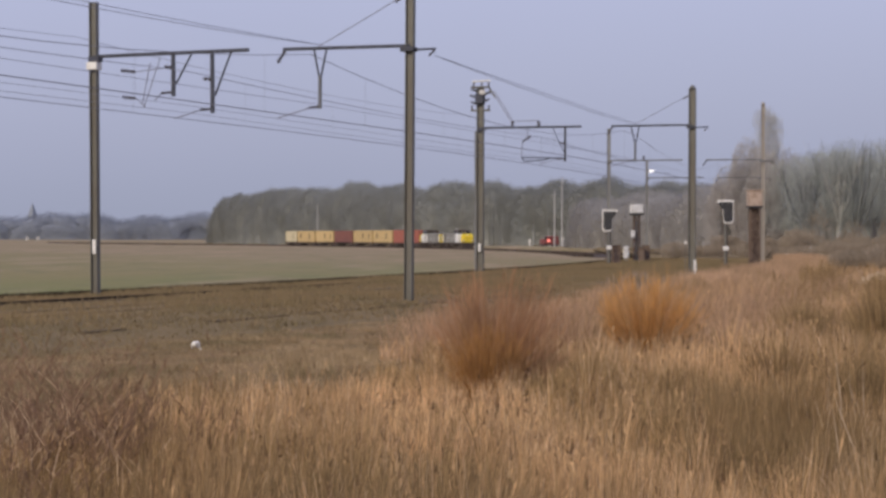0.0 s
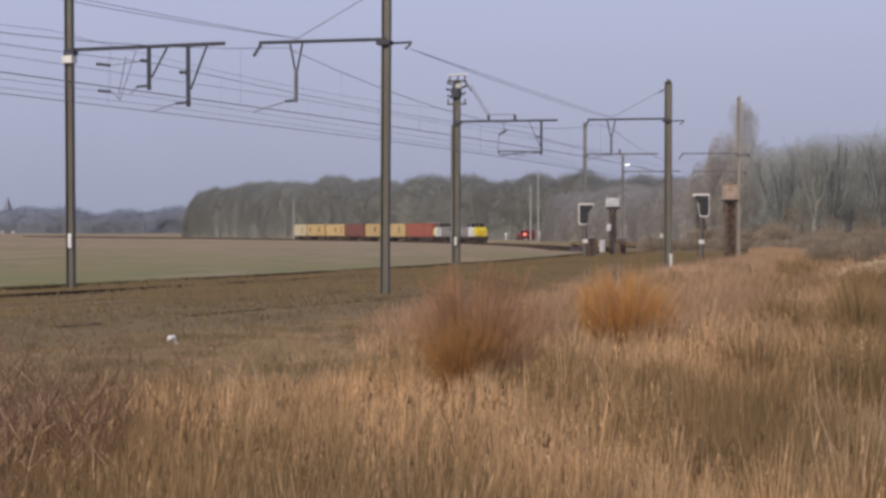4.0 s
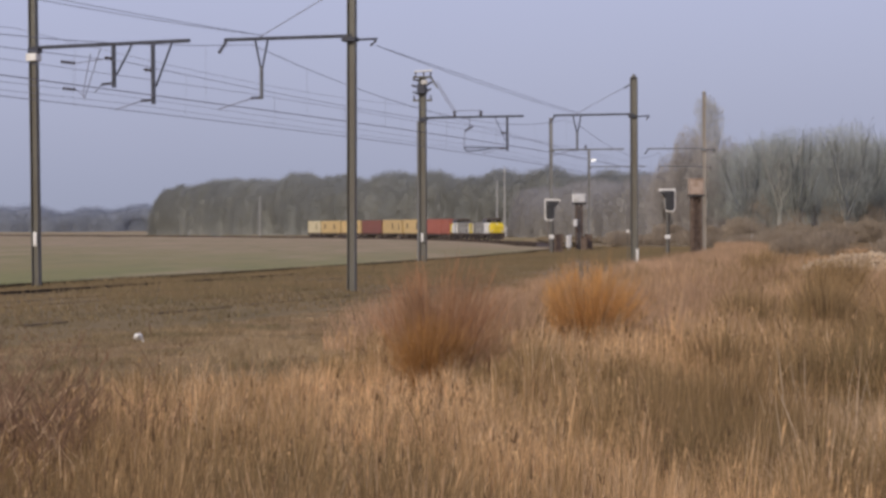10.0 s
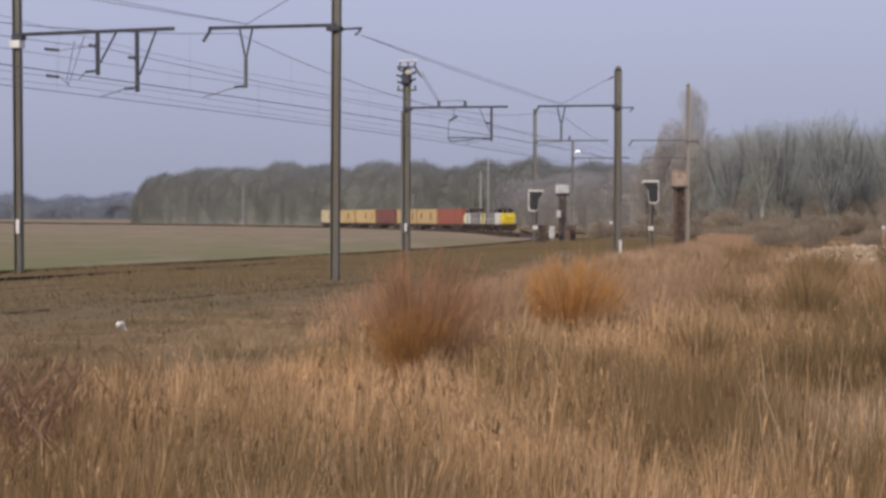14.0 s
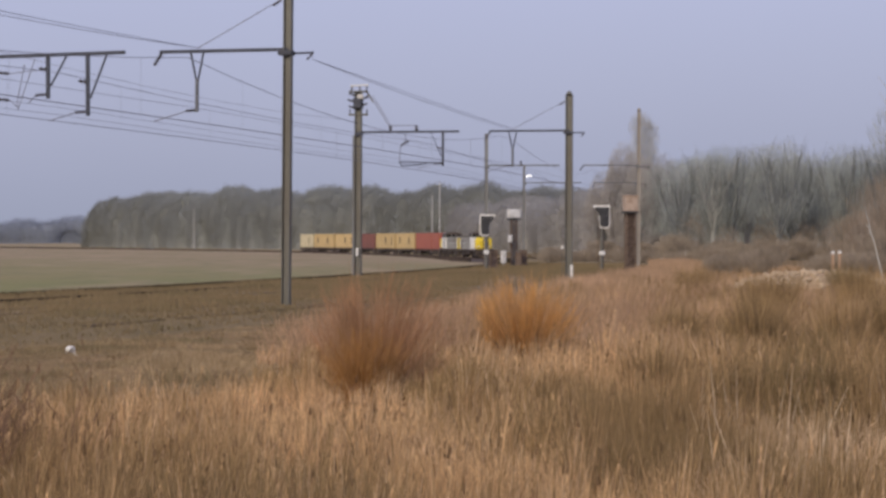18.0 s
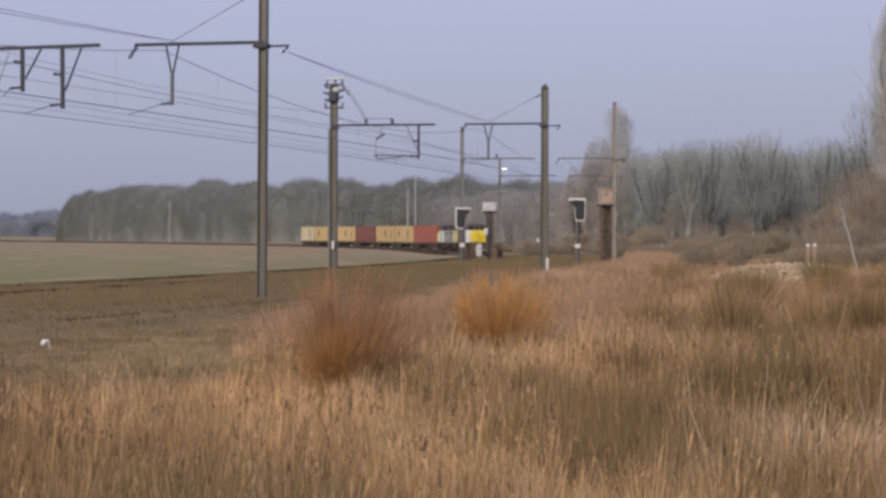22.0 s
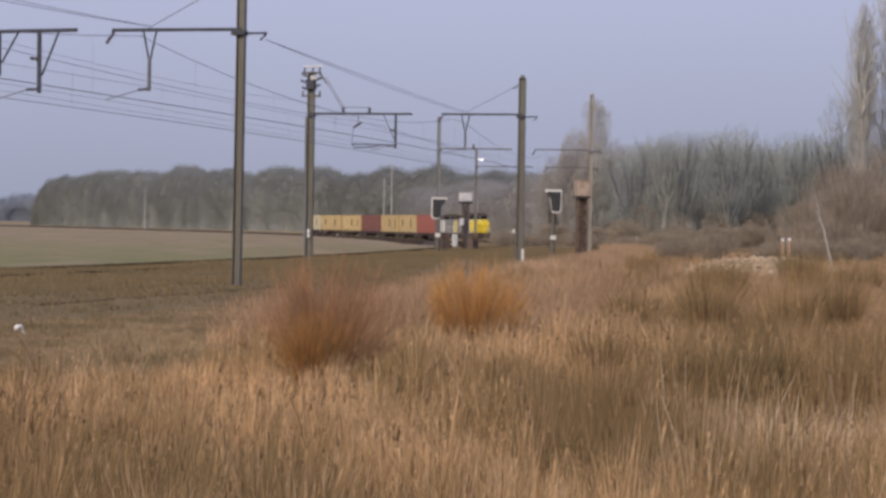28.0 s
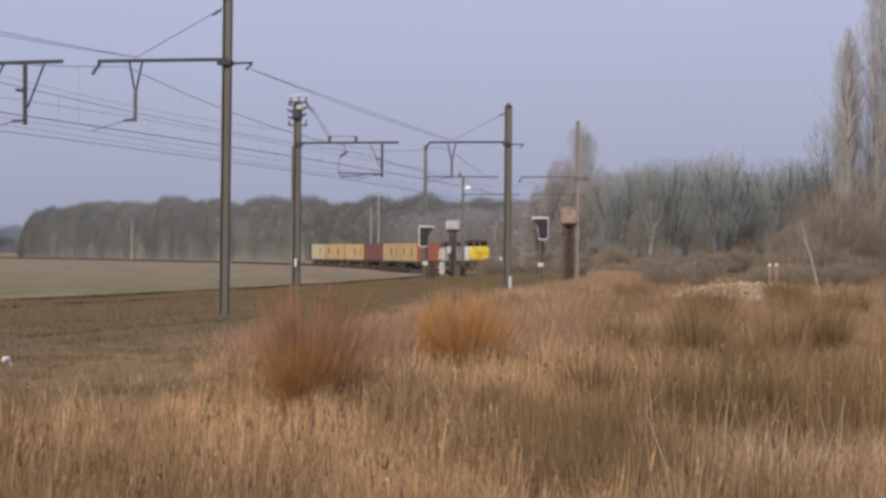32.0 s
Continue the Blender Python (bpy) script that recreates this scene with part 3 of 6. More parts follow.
def jumper(mast):
    """Slack jumper leads that hang from the arm to the wires, with their insulators."""
    for a, p in (((2.2, 0, ARM_Z - 0.1), (1.67, 0, ARM_Z - 1.5)), ((1.87, 0, ARM_Z - 0.25), (1.61, 0, ARM_Z - 1.4)), ((1.61, 0, ARM_Z - 1.4), (1.67, 0, ARM_Z - 1.55))):
        part("jumper", rod(a, p, 0.014), M_wire, mast)
    insulator(mast, (0.95, 0, ARM_Z - 1.22), (1.38, 0, ARM_Z - 1.27), 0.06)
    insulator(mast, (0.9, 0, ARM_Z - 0.44), (1.38, 0, ARM_Z - 0.50), 0.06)
    part("lead", rod((1.38, 0, ARM_Z - 1.27), (1.67, 0, ARM_Z - 1.5), 0.012), M_wire, mast)
    part("lead", rod((1.38, 0, ARM_Z - 0.50), (2.3, 0, ARM_Z - 0.42), 0.012), M_wire, mast)


MAST_ARCS = [(-42, False), (0, False), (40, False), (82, False), (122, False)]


def build_masts():
    grp = "catenary masts along the line"
    for a, main in MAST_ARCS:
        for off in (-5.05, 5.05):
            near = off > 0
            x, y, t = rail_at(a, off - {0: 0.08}.get(a, 0.0) if near else off + {0: 0.12, 40: -0.22, 82: -0.4}.get(a, 0.0), main)
            m = pose(x, y, -0.2, 0, 0, math.degrees(-t) + (180 if near else 0)) @ pose(0, 0, 0, 0, {0: -0.3 if near else -0.45}.get(a, 0.0))
            # far-side masts past the second pair: haze is put into the paler grey
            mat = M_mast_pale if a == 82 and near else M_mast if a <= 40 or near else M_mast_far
            if near:
                mast = mast_base("catenary_mast", "brown-grey steel mast with a cantilever arm over the near track", m, 10.9 if a == 82 else 8.86, grp, mat, cap=True, wide={40: 1.4}.get(a, 1.0))
                # arms past the second pair are paled, haze put into their colour
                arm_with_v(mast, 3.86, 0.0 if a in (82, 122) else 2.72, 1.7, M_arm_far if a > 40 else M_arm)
            elif a in (40,):
                mast = mast_base("catenary_mast", "steel mast with an isolating switch on its head", m, 9.1, grp, mat, wide=1.4)
                arm_with_posts(mast, 5.0, [(4.2, 1.65)], -1)
                stirrup(mast, 2.1, ARM_Z - 1.45)
                switch_gear(mast)
            else:
                mast = mast_base("catenary_mast", "brown-grey steel mast with a long arm over the far track", m, 9.35 if a == 82 else 8.75, grp, mat)
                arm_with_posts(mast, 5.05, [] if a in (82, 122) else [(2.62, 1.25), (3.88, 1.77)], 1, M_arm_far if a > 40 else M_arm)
                if a == 0:
                    jumper(mast)
                elif a == 82:
                    insulator(mast, (2.4, 0, ARM_Z + 0.05), (2.4, 0, ARM_Z + 0.32), 0.12)
                elif a != 122:
                    stirrup(mast, 1.2, ARM_Z - 1.35)
            if a == 0 and not near:
                part("white_band", box((0, 0, 6.87), (0.34, 0.32, 0.22), 0.01), M_white, mast, "white painted band")
                part("number_plate", box((0.06, -0.17, 1.55), (0.12, 0.03, 0.42), 0.01), M_white, mast, "small white plate")
            if a == 40 and not near:
                part("number_plate", box((0.0, -0.17, 1.35), (0.12, 0.03, 0.4), 0.01), M_white, mast, "small white plate")
            if a == 122 and not near:
                part("floodlight", box((0.4, -0.1, 7.75), (0.5, 0.3, 0.18), 0.05), M_black, mast)
                part("lamp_glass", box((0.4, -0.262, 7.73), (0.46, 0.02, 0.15), 0.005), M_floodlit, mast, "lit white lamp glass")
                part("lamp_bracket", rod((0, 0, 7.6), (0.4, -0.05, 7.85), 0.04), M_mast_far, mast)


def switch_gear(mast):
    """Isolating switch: a platform, horns and insulators at the mast's head, with jumpers to the arm."""
    part("crossarm", box((0, 0, 8.0), (0.95, 0.12, 0.09), 0.01), M_mast, mast)
    for x in (-0.42, 0.42):
        insulator(mast, (x, 0, 8.03), (x, 0, 8.25), 0.07)
    part("head_plate", box((0, 0, 9.12), (0.9, 0.35, 0.07), 0.01), M_mast, mast)
    for x in (-0.35, 0.05, 0.4):
        insulator(mast, (x, 0, 9.15), (x + 0.02, 0, 9.38), 0.07)
    part("switch_blade", rod((-0.4, 0, 9.4), (0.5, 0, 9.44), 0.04), M_white, mast, "pale switch blade")
    part("drive_box", box((0.0, -0.05, 8.55), (0.42, 0.4, 0.5), 0.03), M_arm, mast, "dark switch drive box")
    for x, z in ((-0.3, 8.3), (0.32, 8.42), (-0.34, 8.62), (0.36, 8.75), (-0.3, 8.92)):
        insulator(mast, (x * 0.5, -0.1, z), (x * 1.5, -0.12, z + 0.12), 0.08)
    part("pale_cover", box((0.16, -0.22, 8.86), (0.3, 0.14, 0.22), 0.03), M_pole, mast, "pale switch cover")
    part("switch_horn", rod((0.42, 0, 9.1), (0.75, 0.05, 8.6), 0.05), M_mast_far, mast)
    part("conduit", rod((-0.22, -0.08, 0.2), (-0.22, -0.08, 7.0), 0.05), M_mast_far, mast, "grey drive rod")
    for dx in (0.0, 0.12):
        part("jumper", rod((0.6 + dx, 0, 8.9), (1.55 + dx, 0, ARM_Z + 0.25), 0.018), M_wire, mast)
    for x in (1.6, 2.9):
        insulator(mast, (x, 0, ARM_Z + 0.06), (x, 0, ARM_Z + 0.3), 0.13)
    part("bus_bar", rod((1.6, 0, ARM_Z + 0.31), (2.9, 0, ARM_Z + 0.31), 0.018), M_wire, mast)


# ---- overhead wires ----
def wire_line(name, label, off, z_of, radius, a0, a1, step=3.5, main_from=164.0):
    pts = []
    for a in np.arange(a0, a1 + 0.01, step):
        x, y, _ = rail_at(float(a), off, a > main_from)
        pts.append((x, y, z_of(float(a))))
    ob = tube_path(name, pts, radius, M_wire)
    return tagged(ob, label, "overhead wire", "overhead wires")


def sag(high, depth):
    marks = [a for a, _ in MAST_ARCS]

    def z(a):
        for lo, hi in zip(marks, marks[1:]):
            if lo <= a <= hi:
                u = (a - lo) / (hi - lo)
                return high - depth * 4 * u * (1 - u)
        return high
    return z


def build_wires():
    # track's middle, heights of contact, auxiliary and catenary wires, sag of the last
    for c, low, aux, high, deep in ((-2.0, 5.05, (5.25, 5.46), 6.45, 0.25), (2.0, 5.0, (5.42,), 6.8, 1.05)):
        wire_line("contact_wire", "copper contact wire over the track", c + 0.1, lambda a, z=low: z, 0.008, -42, 122, 6)
        wire_line("contact_wire", "copper contact wire over the track", c - 0.1, lambda a, z=low: z + 0.02, 0.0075, -42, 122, 6)
        for z in aux:
            wire_line("auxiliary_wire", "auxiliary catenary wire above the contact wire", c, sag(z, 0.06), 0.0065, -42, 122)
        top = sag(high, deep)
        mw = wire_line("catenary_wire", "sagging catenary wire that carries the contact wire", c, top, 0.010, -42, 122)
        for a in np.arange(-38, 122, 7.0):
            x, y, _ = rail_at(float(a), c)
            part("dropper", rod((x, y, low), (x, y, top(float(a))), 0.003, 4), M_wire, mw)
    wire_line("feeder_cable", "thin feeder cable along the far masts", -5.6, sag(7.55, 0.4), 0.007, -42, 122)
    # twin feeders: from each near mast's back bracket to the arm of the next one
    for k, (lo, hi) in enumerate(zip([a for a, _ in MAST_ARCS], [a for a, _ in MAST_ARCS][1:3])):
        for side, low in ((0.0, 0.0), (0.14, 0.14)):
            pts = []
            for u in np.linspace(0, 1, 13):
                off = (2.45 if k == 0 else 5.72) * (1 - u) + 2.35 * u + side * (1 - abs(2 * u - 1))
                x, y, _ = rail_at(lo + (hi - lo) * float(u), float(off))
                pts.append((x, y, (7.28 if k == 0 else 6.66) * (1 - float(u)) + 7.05 * float(u) - (0.34 if k == 0 else 0.16) * 4 * float(u * (1 - u)) - low * 4 * float(u * (1 - u))))
            ob = tube_path("feeder_cable", pts, 0.0085, M_wire)
            tagged(ob, "twin feeder cable slung from mast to mast", "overhead wire", "overhead wires")


build_ground()
build_track()
build_masts()
build_wires()


# ---- signals, posts and trackside fixtures ----
HEAD = [(-0.40, 0.62), (0.46, 0.62), (0.50, 0.52), (0.18, 0.12), (0.14, -0.50), (0.04, -0.62), (-0.28, -0.62), (-0.40, -0.50)]


def outline_grown(pts, k):
    cx, cz = sum(p[0] for p in pts) / len(pts), sum(p[1] for p in pts) / len(pts)
    return [(cx + (x - cx) * k + (0.02 if x > cx else -0.02), cz + (z - cz) * k + (0.02 if z > cz else -0.02)) for x, z in pts]


def build_signal(x, y, head_z, flip):
    sg = empty("railway_signal", pose(x, y, -0.3, 0, 0, 4), "black railway signal head edged in white on a post", "signal", "colour-light signals")
    pts = [(-px, pz) for px, pz in HEAD][::-1] if flip else HEAD
    bm = extrude_outline(outline_grown(pts, 1.10), 0.06)
    bmesh.ops.translate(bm, verts=bm.verts, vec=(0, -0.06, head_z + 0.3))
    part("white_border", bm, M_white, sg, "white reflective border")
    bm = extrude_outline(outline_grown(pts, 0.91), 0.16)
    bmesh.ops.translate(bm, verts=bm.verts, vec=(0, -0.06, head_z + 0.3))
    part("signal_head", bm, M_black, sg, "matt black backing board")
    sx = 1 if not flip else -1
    for dx, dz in ((-0.12, 0.38), (0.2, 0.38), (-0.12, 0.0), (-0.12, -0.38)):
        part("signal_lens", rod((dx * sx, -0.15, head_z + 0.3 + dz), (dx * sx, -0.22, head_z + 0.3 + dz), 0.085, 10), M_black, sg)
    part("post", rod((0.0, 0.05, 0), (0.0, 0.05, head_z + 0.5), 0.085, 8), M_mast, sg)
    part("name_board", box((-0.02, -0.08, 1.30), (0.34, 0.05, 0.26), 0.02), M_white, sg, "small white board")
    part("foot", box((0, 0.05, 0.1), (0.5, 0.5, 0.3), 0.03), M_concrete, sg)
    lad = bmesh.new()
    for s in (-0.16, 0.16):
        add_rod(lad, (s, 0.35, 0), (s, 0.2, head_z - 0.2), 0.022)
    for k in range(8):
        add_rod(lad, (-0.16, 0.34 - k * 0.016, 0.3 + k * 0.3), (0.16, 0.34 - k * 0.016, 0.3 + k * 0.3), 0.015)
    part("ladder", lad, M_rust, sg)


def lattice(bm, w, d, h, rungs):
    for sx in (-1, 1):
        for sy in (-1, 1):
            add_box(bm, (sx * w / 2, sy * d / 2, h / 2), (0.07, 0.07, h))
    for k in range(rungs):
        z0, z1 = h * k / rungs, h * (k + 1) / rungs
        for sy in (-1, 1):
            add_rod(bm, (-w / 2, sy * d / 2, z0), (w / 2, sy * d / 2, z1), 0.025, 4)
            add_rod(bm, (w / 2, sy * d / 2, z0), (-w / 2, sy * d / 2, z1), 0.025, 4)
            add_box(bm, (0, sy * d / 2, z1 - 0.03), (w, 0.04, 0.06))
        for sx in (-1, 1):
            add_rod(bm, (sx * w / 2, -d / 2, z0), (sx * w / 2, d / 2, z1), 0.025, 4)
    return bm


def build_fixtures():
    build_signal(10.6, 126.0, 2.72, False)
    build_signal(16.82, 117.5, 3.18, True)
    # box on a rusty lattice tower
    bx = empty("apparatus_tower", pose(18.6, 118.0, -0.35, 0, 0, 5), "faded cream box on a rust-brown lattice tower", "tower")
    part("lattice_frame", lattice(bmesh.new(), 0.54, 0.46, 3.8, 6), M_rust, bx)
    part("backing_sheet", box((0, 0.12, 1.95), (0.42, 0.03, 3.65)), M_rust, bx, "rusty sheet steel")
    part("platform", box((0, 0, 3.82), (0.88, 0.84, 0.1), 0.01), M_black, bx, "black platform edge")
    part("cabinet", box((0, 0, 4.33), (0.8, 0.72, 0.92), 0.03), M_box, bx)
    part("cabinet_lid", box((0, 0, 4.82), (0.86, 0.8, 0.07), 0.02), M_box, bx)
    part("cabinet_door", box((0.13, -0.37, 4.32), (0.38, 0.03, 0.74), 0.01), M_box, bx)
    # white route indicator on a post
    wb = empty("route_indicator", pose(13.72, 140.0, -0.35, 0, 0, 3), "white indicator box on a brown post", "indicator")
    part("lattice_post", lattice(bmesh.new(), 0.4, 0.35, 3.57, 6), M_rust, wb)
    part("backing_sheet", box((0.06, 0.1, 1.6), (0.5, 0.05, 3.2)), M_mast_far, wb)
    part("indicator_box", box((0, 0, 4.02), (0.9, 0.5, 0.62), 0.04), M_white, wb, "white enamelled box")
    part("shade", box((0, 0, 3.63), (0.94, 0.56, 0.14), 0.02), M_black, wb)
    part("white_plate", box((-0.3, -0.3, 2.25), (0.3, 0.04, 0.5), 0.02), M_white, wb, "small white plate")
    cab = empty("relay_cabinet", pose(12.9, 139.0, -0.35, 0, 0, 3), "narrow white cabinet beside the indicator post", "cabinet")
    part("body", box((0, 0, 0.95), (0.36, 0.3, 0.85), 0.03), M_white, cab)
    part("stand", box((0, 0, 0.26), (0.2, 0.2, 0.52)), M_concrete, cab)
    for cx, cy, w, h in ((11.15, 127.0, 0.55, 1.35), (14.35, 139.5, 0.5, 1.3), (13.95, 138.8, 0.42, 1.15)):
        c = empty("apparatus_case", pose(cx, cy, -0.35), "rust-brown apparatus case beside the line", "cabinet", "apparatus cases")
        part("case", box((0, 0, h / 2 + 0.1), (w, 0.45, h), 0.03), M_rust, c)
        part("case_roof", box((0, 0, h + 0.13), (w + 0.08, 0.53, 0.06), 0.015), M_rust, c)
        part("case_base", box((0, 0, 0.08), (w + 0.06, 0.5, 0.16)), M_concrete, c)
    # white marker posts
    for px, py, h, w in ((11.55, 90.5, 0.95, 0.12), (35.0, 188.0, 1.1, 0.2), (31.4, 180.0, 0.6, 0.3)):
        p = empty("marker_post", pose(px, py, float(ground_z(px, py))), "short white marker post in the dry grass", "post", "marker posts")
        part("post", box((0, 0, h / 2), (w, 0.12, h), 0.02), M_white, p)
        part("cap", box((0, 0, h + 0.02), (w * 1.1, 0.14, 0.05), 0.01), M_white, p)
    small = empty("sight_board", pose(11.3, 92.0, -0.3), "tiny white sight board on a thin stake", "sign")
    part("stake", rod((0, 0, 0), (0, 0, 1.7), 0.02), M_mast, small)
    part("board", box((0, -0.03, 1.72), (0.12, 0.03, 0.16), 0.01), M_white, small)
    for px in (21.0, 21.28):
        p = empty("fence_post", pose(px, 80.0, float(ground_z(px, 80.0))), "weathered orange-brown fence post with a pale top", "post", "fence posts")
        part("post", box((0, 0, 0.75), (0.09, 0.09, 1.5), 0.01), M_orangepaint, p)
        part("pale_top", box((0, 0, 1.54), (0.12, 0.12, 0.13), 0.02), M_white, p)
    # tall pale poles beyond the curve
    for x, y, h in ((-33.6, 530.0, 10.9), (25.8, 428.0, 15.2), (24.4, 432.0, 12.5)):
        p = empty("lamp_pole", pose(x, y, -0.6), "tall thin pale pole before the wood", "pole", "tall pale poles")
        part("pole", rod((0, 0, 0), (0, 0, h), 0.13, 8, 0.08), M_pole, p)
        part("head", box((0, 0, h + 0.05), (0.5, 0.2, 0.14), 0.03), M_mast_far, p)
    # red van standing at a crossing behind the curve
    v = empty("red_van", pose(24.2, 448.0, -0.6, 0, 0, 25), "small red van with a lit red lamp", "van")
    part("body", box((0, 0, 1.2), (4.2, 1.9, 1.3), 0.2), M_redpaint, v)
    part("cabin", box((0.55, 0, 2.15), (2.9, 1.75, 0.75), 0.22), M_redpaint, v)
    part("windscreen", box((-0.93, 0, 2.1), (0.05, 1.5, 0.5), 0.02), M_glass, v)
    part("bumper", box((-2.12, 0, 0.62), (0.14, 1.9, 0.26), 0.05), M_black, v)
    part("tail_lamp", box((-0.75, -0.98, 1.5), (0.75, 0.05, 0.6), 0.02), M_redlit, v, "lit red lamp")
    for sx in (-1.35, 1.35):
        for sy in (-0.85, 0.85):
            part("wheel", rod((sx, sy - 0.1, 0.35), (sx, sy + 0.1, 0.35), 0.35, 12), M_black, v)
    for x, y, h in ((27.0, 444.0, 2.1), (19.4, 441.0, 1.7)):
        p = empty("crossing_post", pose(x, y, -0.6), "white post beside the crossing", "post", "crossing posts")
        part("post", rod((0, 0, 0), (0, 0, h), 0.14, 8), M_white, p)
        part("board", box((0, -0.15, h - 0.2), (0.5, 0.05, 0.6), 0.02), M_white, p)
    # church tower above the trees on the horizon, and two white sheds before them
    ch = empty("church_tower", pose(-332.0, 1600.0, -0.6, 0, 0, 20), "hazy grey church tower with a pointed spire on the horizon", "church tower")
    # tower and spire take the blue-grey that holds the haze
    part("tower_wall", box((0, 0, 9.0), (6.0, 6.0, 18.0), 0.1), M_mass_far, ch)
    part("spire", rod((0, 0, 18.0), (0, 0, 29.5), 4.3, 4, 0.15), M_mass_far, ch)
    for sx, sy in ((0, -1), (0, 1), (-1, 0), (1, 0)):
        part("belfry_window", box((sx * 3.02, sy * 3.02, 15.2), (1.3 if sy else 0.1, 1.3 if sx else 0.1, 2.6)), M_glass, ch)
    for hx, hy in ((-273.0, 1300.0), (-267.0, 1305.0)):
        hs = empty("shed", pose(hx, hy, -0.6, 0, 0, 8), "small white shed far across the fields", "shed", "far sheds")
        part("wall", box((0, 0, 1.1), (1.7, 2.6, 2.2)), M_white, hs)
        part("roof", extrude_outline([(-1.0, 2.18), (1.0, 2.18), (0, 2.9)], 2.8), M_mast_far, hs)
        part("door", box((0.3, -1.32, 0.95), (0.8, 0.06, 1.8), 0.01), M_mast_far, hs)
    # crumpled white bag caught in the grass
    rng = random.Random(4)
    bm = bmesh.new()
    bmesh.ops.create_icosphere(bm, subdivisions=2, radius=0.072)
    for vt in bm.verts:
        vt.co *= 0.75 + 0.5 * rng.random()
        vt.co.z *= 0.9
    bag = empty("plastic_bag", pose(-4.15, 33.2, float(ground_z(-4.15, 33.2)) + 0.20), "crumpled white plastic bag caught in dry grass", "bag")
    part("bag_body", bm, M_white, bag)
    part("bag_tail", rod((0.03, 0, 0.0), (0.10, 0.0, -0.09), 0.022, 5, 0.008), M_white, bag)


# ---- the train ----


def bogie(parent, x, wheels=2, base=1.8, r=0.46):
    b = part("bogie", box((x, 0, 0.62), (base + 1.0, 2.1, 0.28), 0.04), M_under, parent)
    for i in range(wheels):
        wx = x + (i - (wheels - 1) / 2) * base / max(1, wheels - 1) if wheels > 1 else x
        for sy in (-0.75, 0.75):
            part("wheel", rod((wx, sy - 0.07, r), (wx, sy + 0.07, r), r, 14), M_wheel, b)
        part("axle", rod((wx, -0.7, r), (wx, 0.7, r), 0.08, 6), M_wheel, b)
    for sy in (-1.05, 1.05):
        part("side_frame", box((x, sy, 0.55), (base + 0.7, 0.12, 0.3), 0.04), M_under, b)
    return b


def buffers(parent, x, out):
    for sy in (-0.87, 0.87):
        bm = rod((x, sy, 1.05), (x + out * 0.45, sy, 1.05), 0.1, 8)
        add_rod(bm, (x + out * 0.45, sy, 1.05), (x + out * 0.52, sy, 1.05), 0.23, 12)
        part("buffer", bm, M_under, parent)


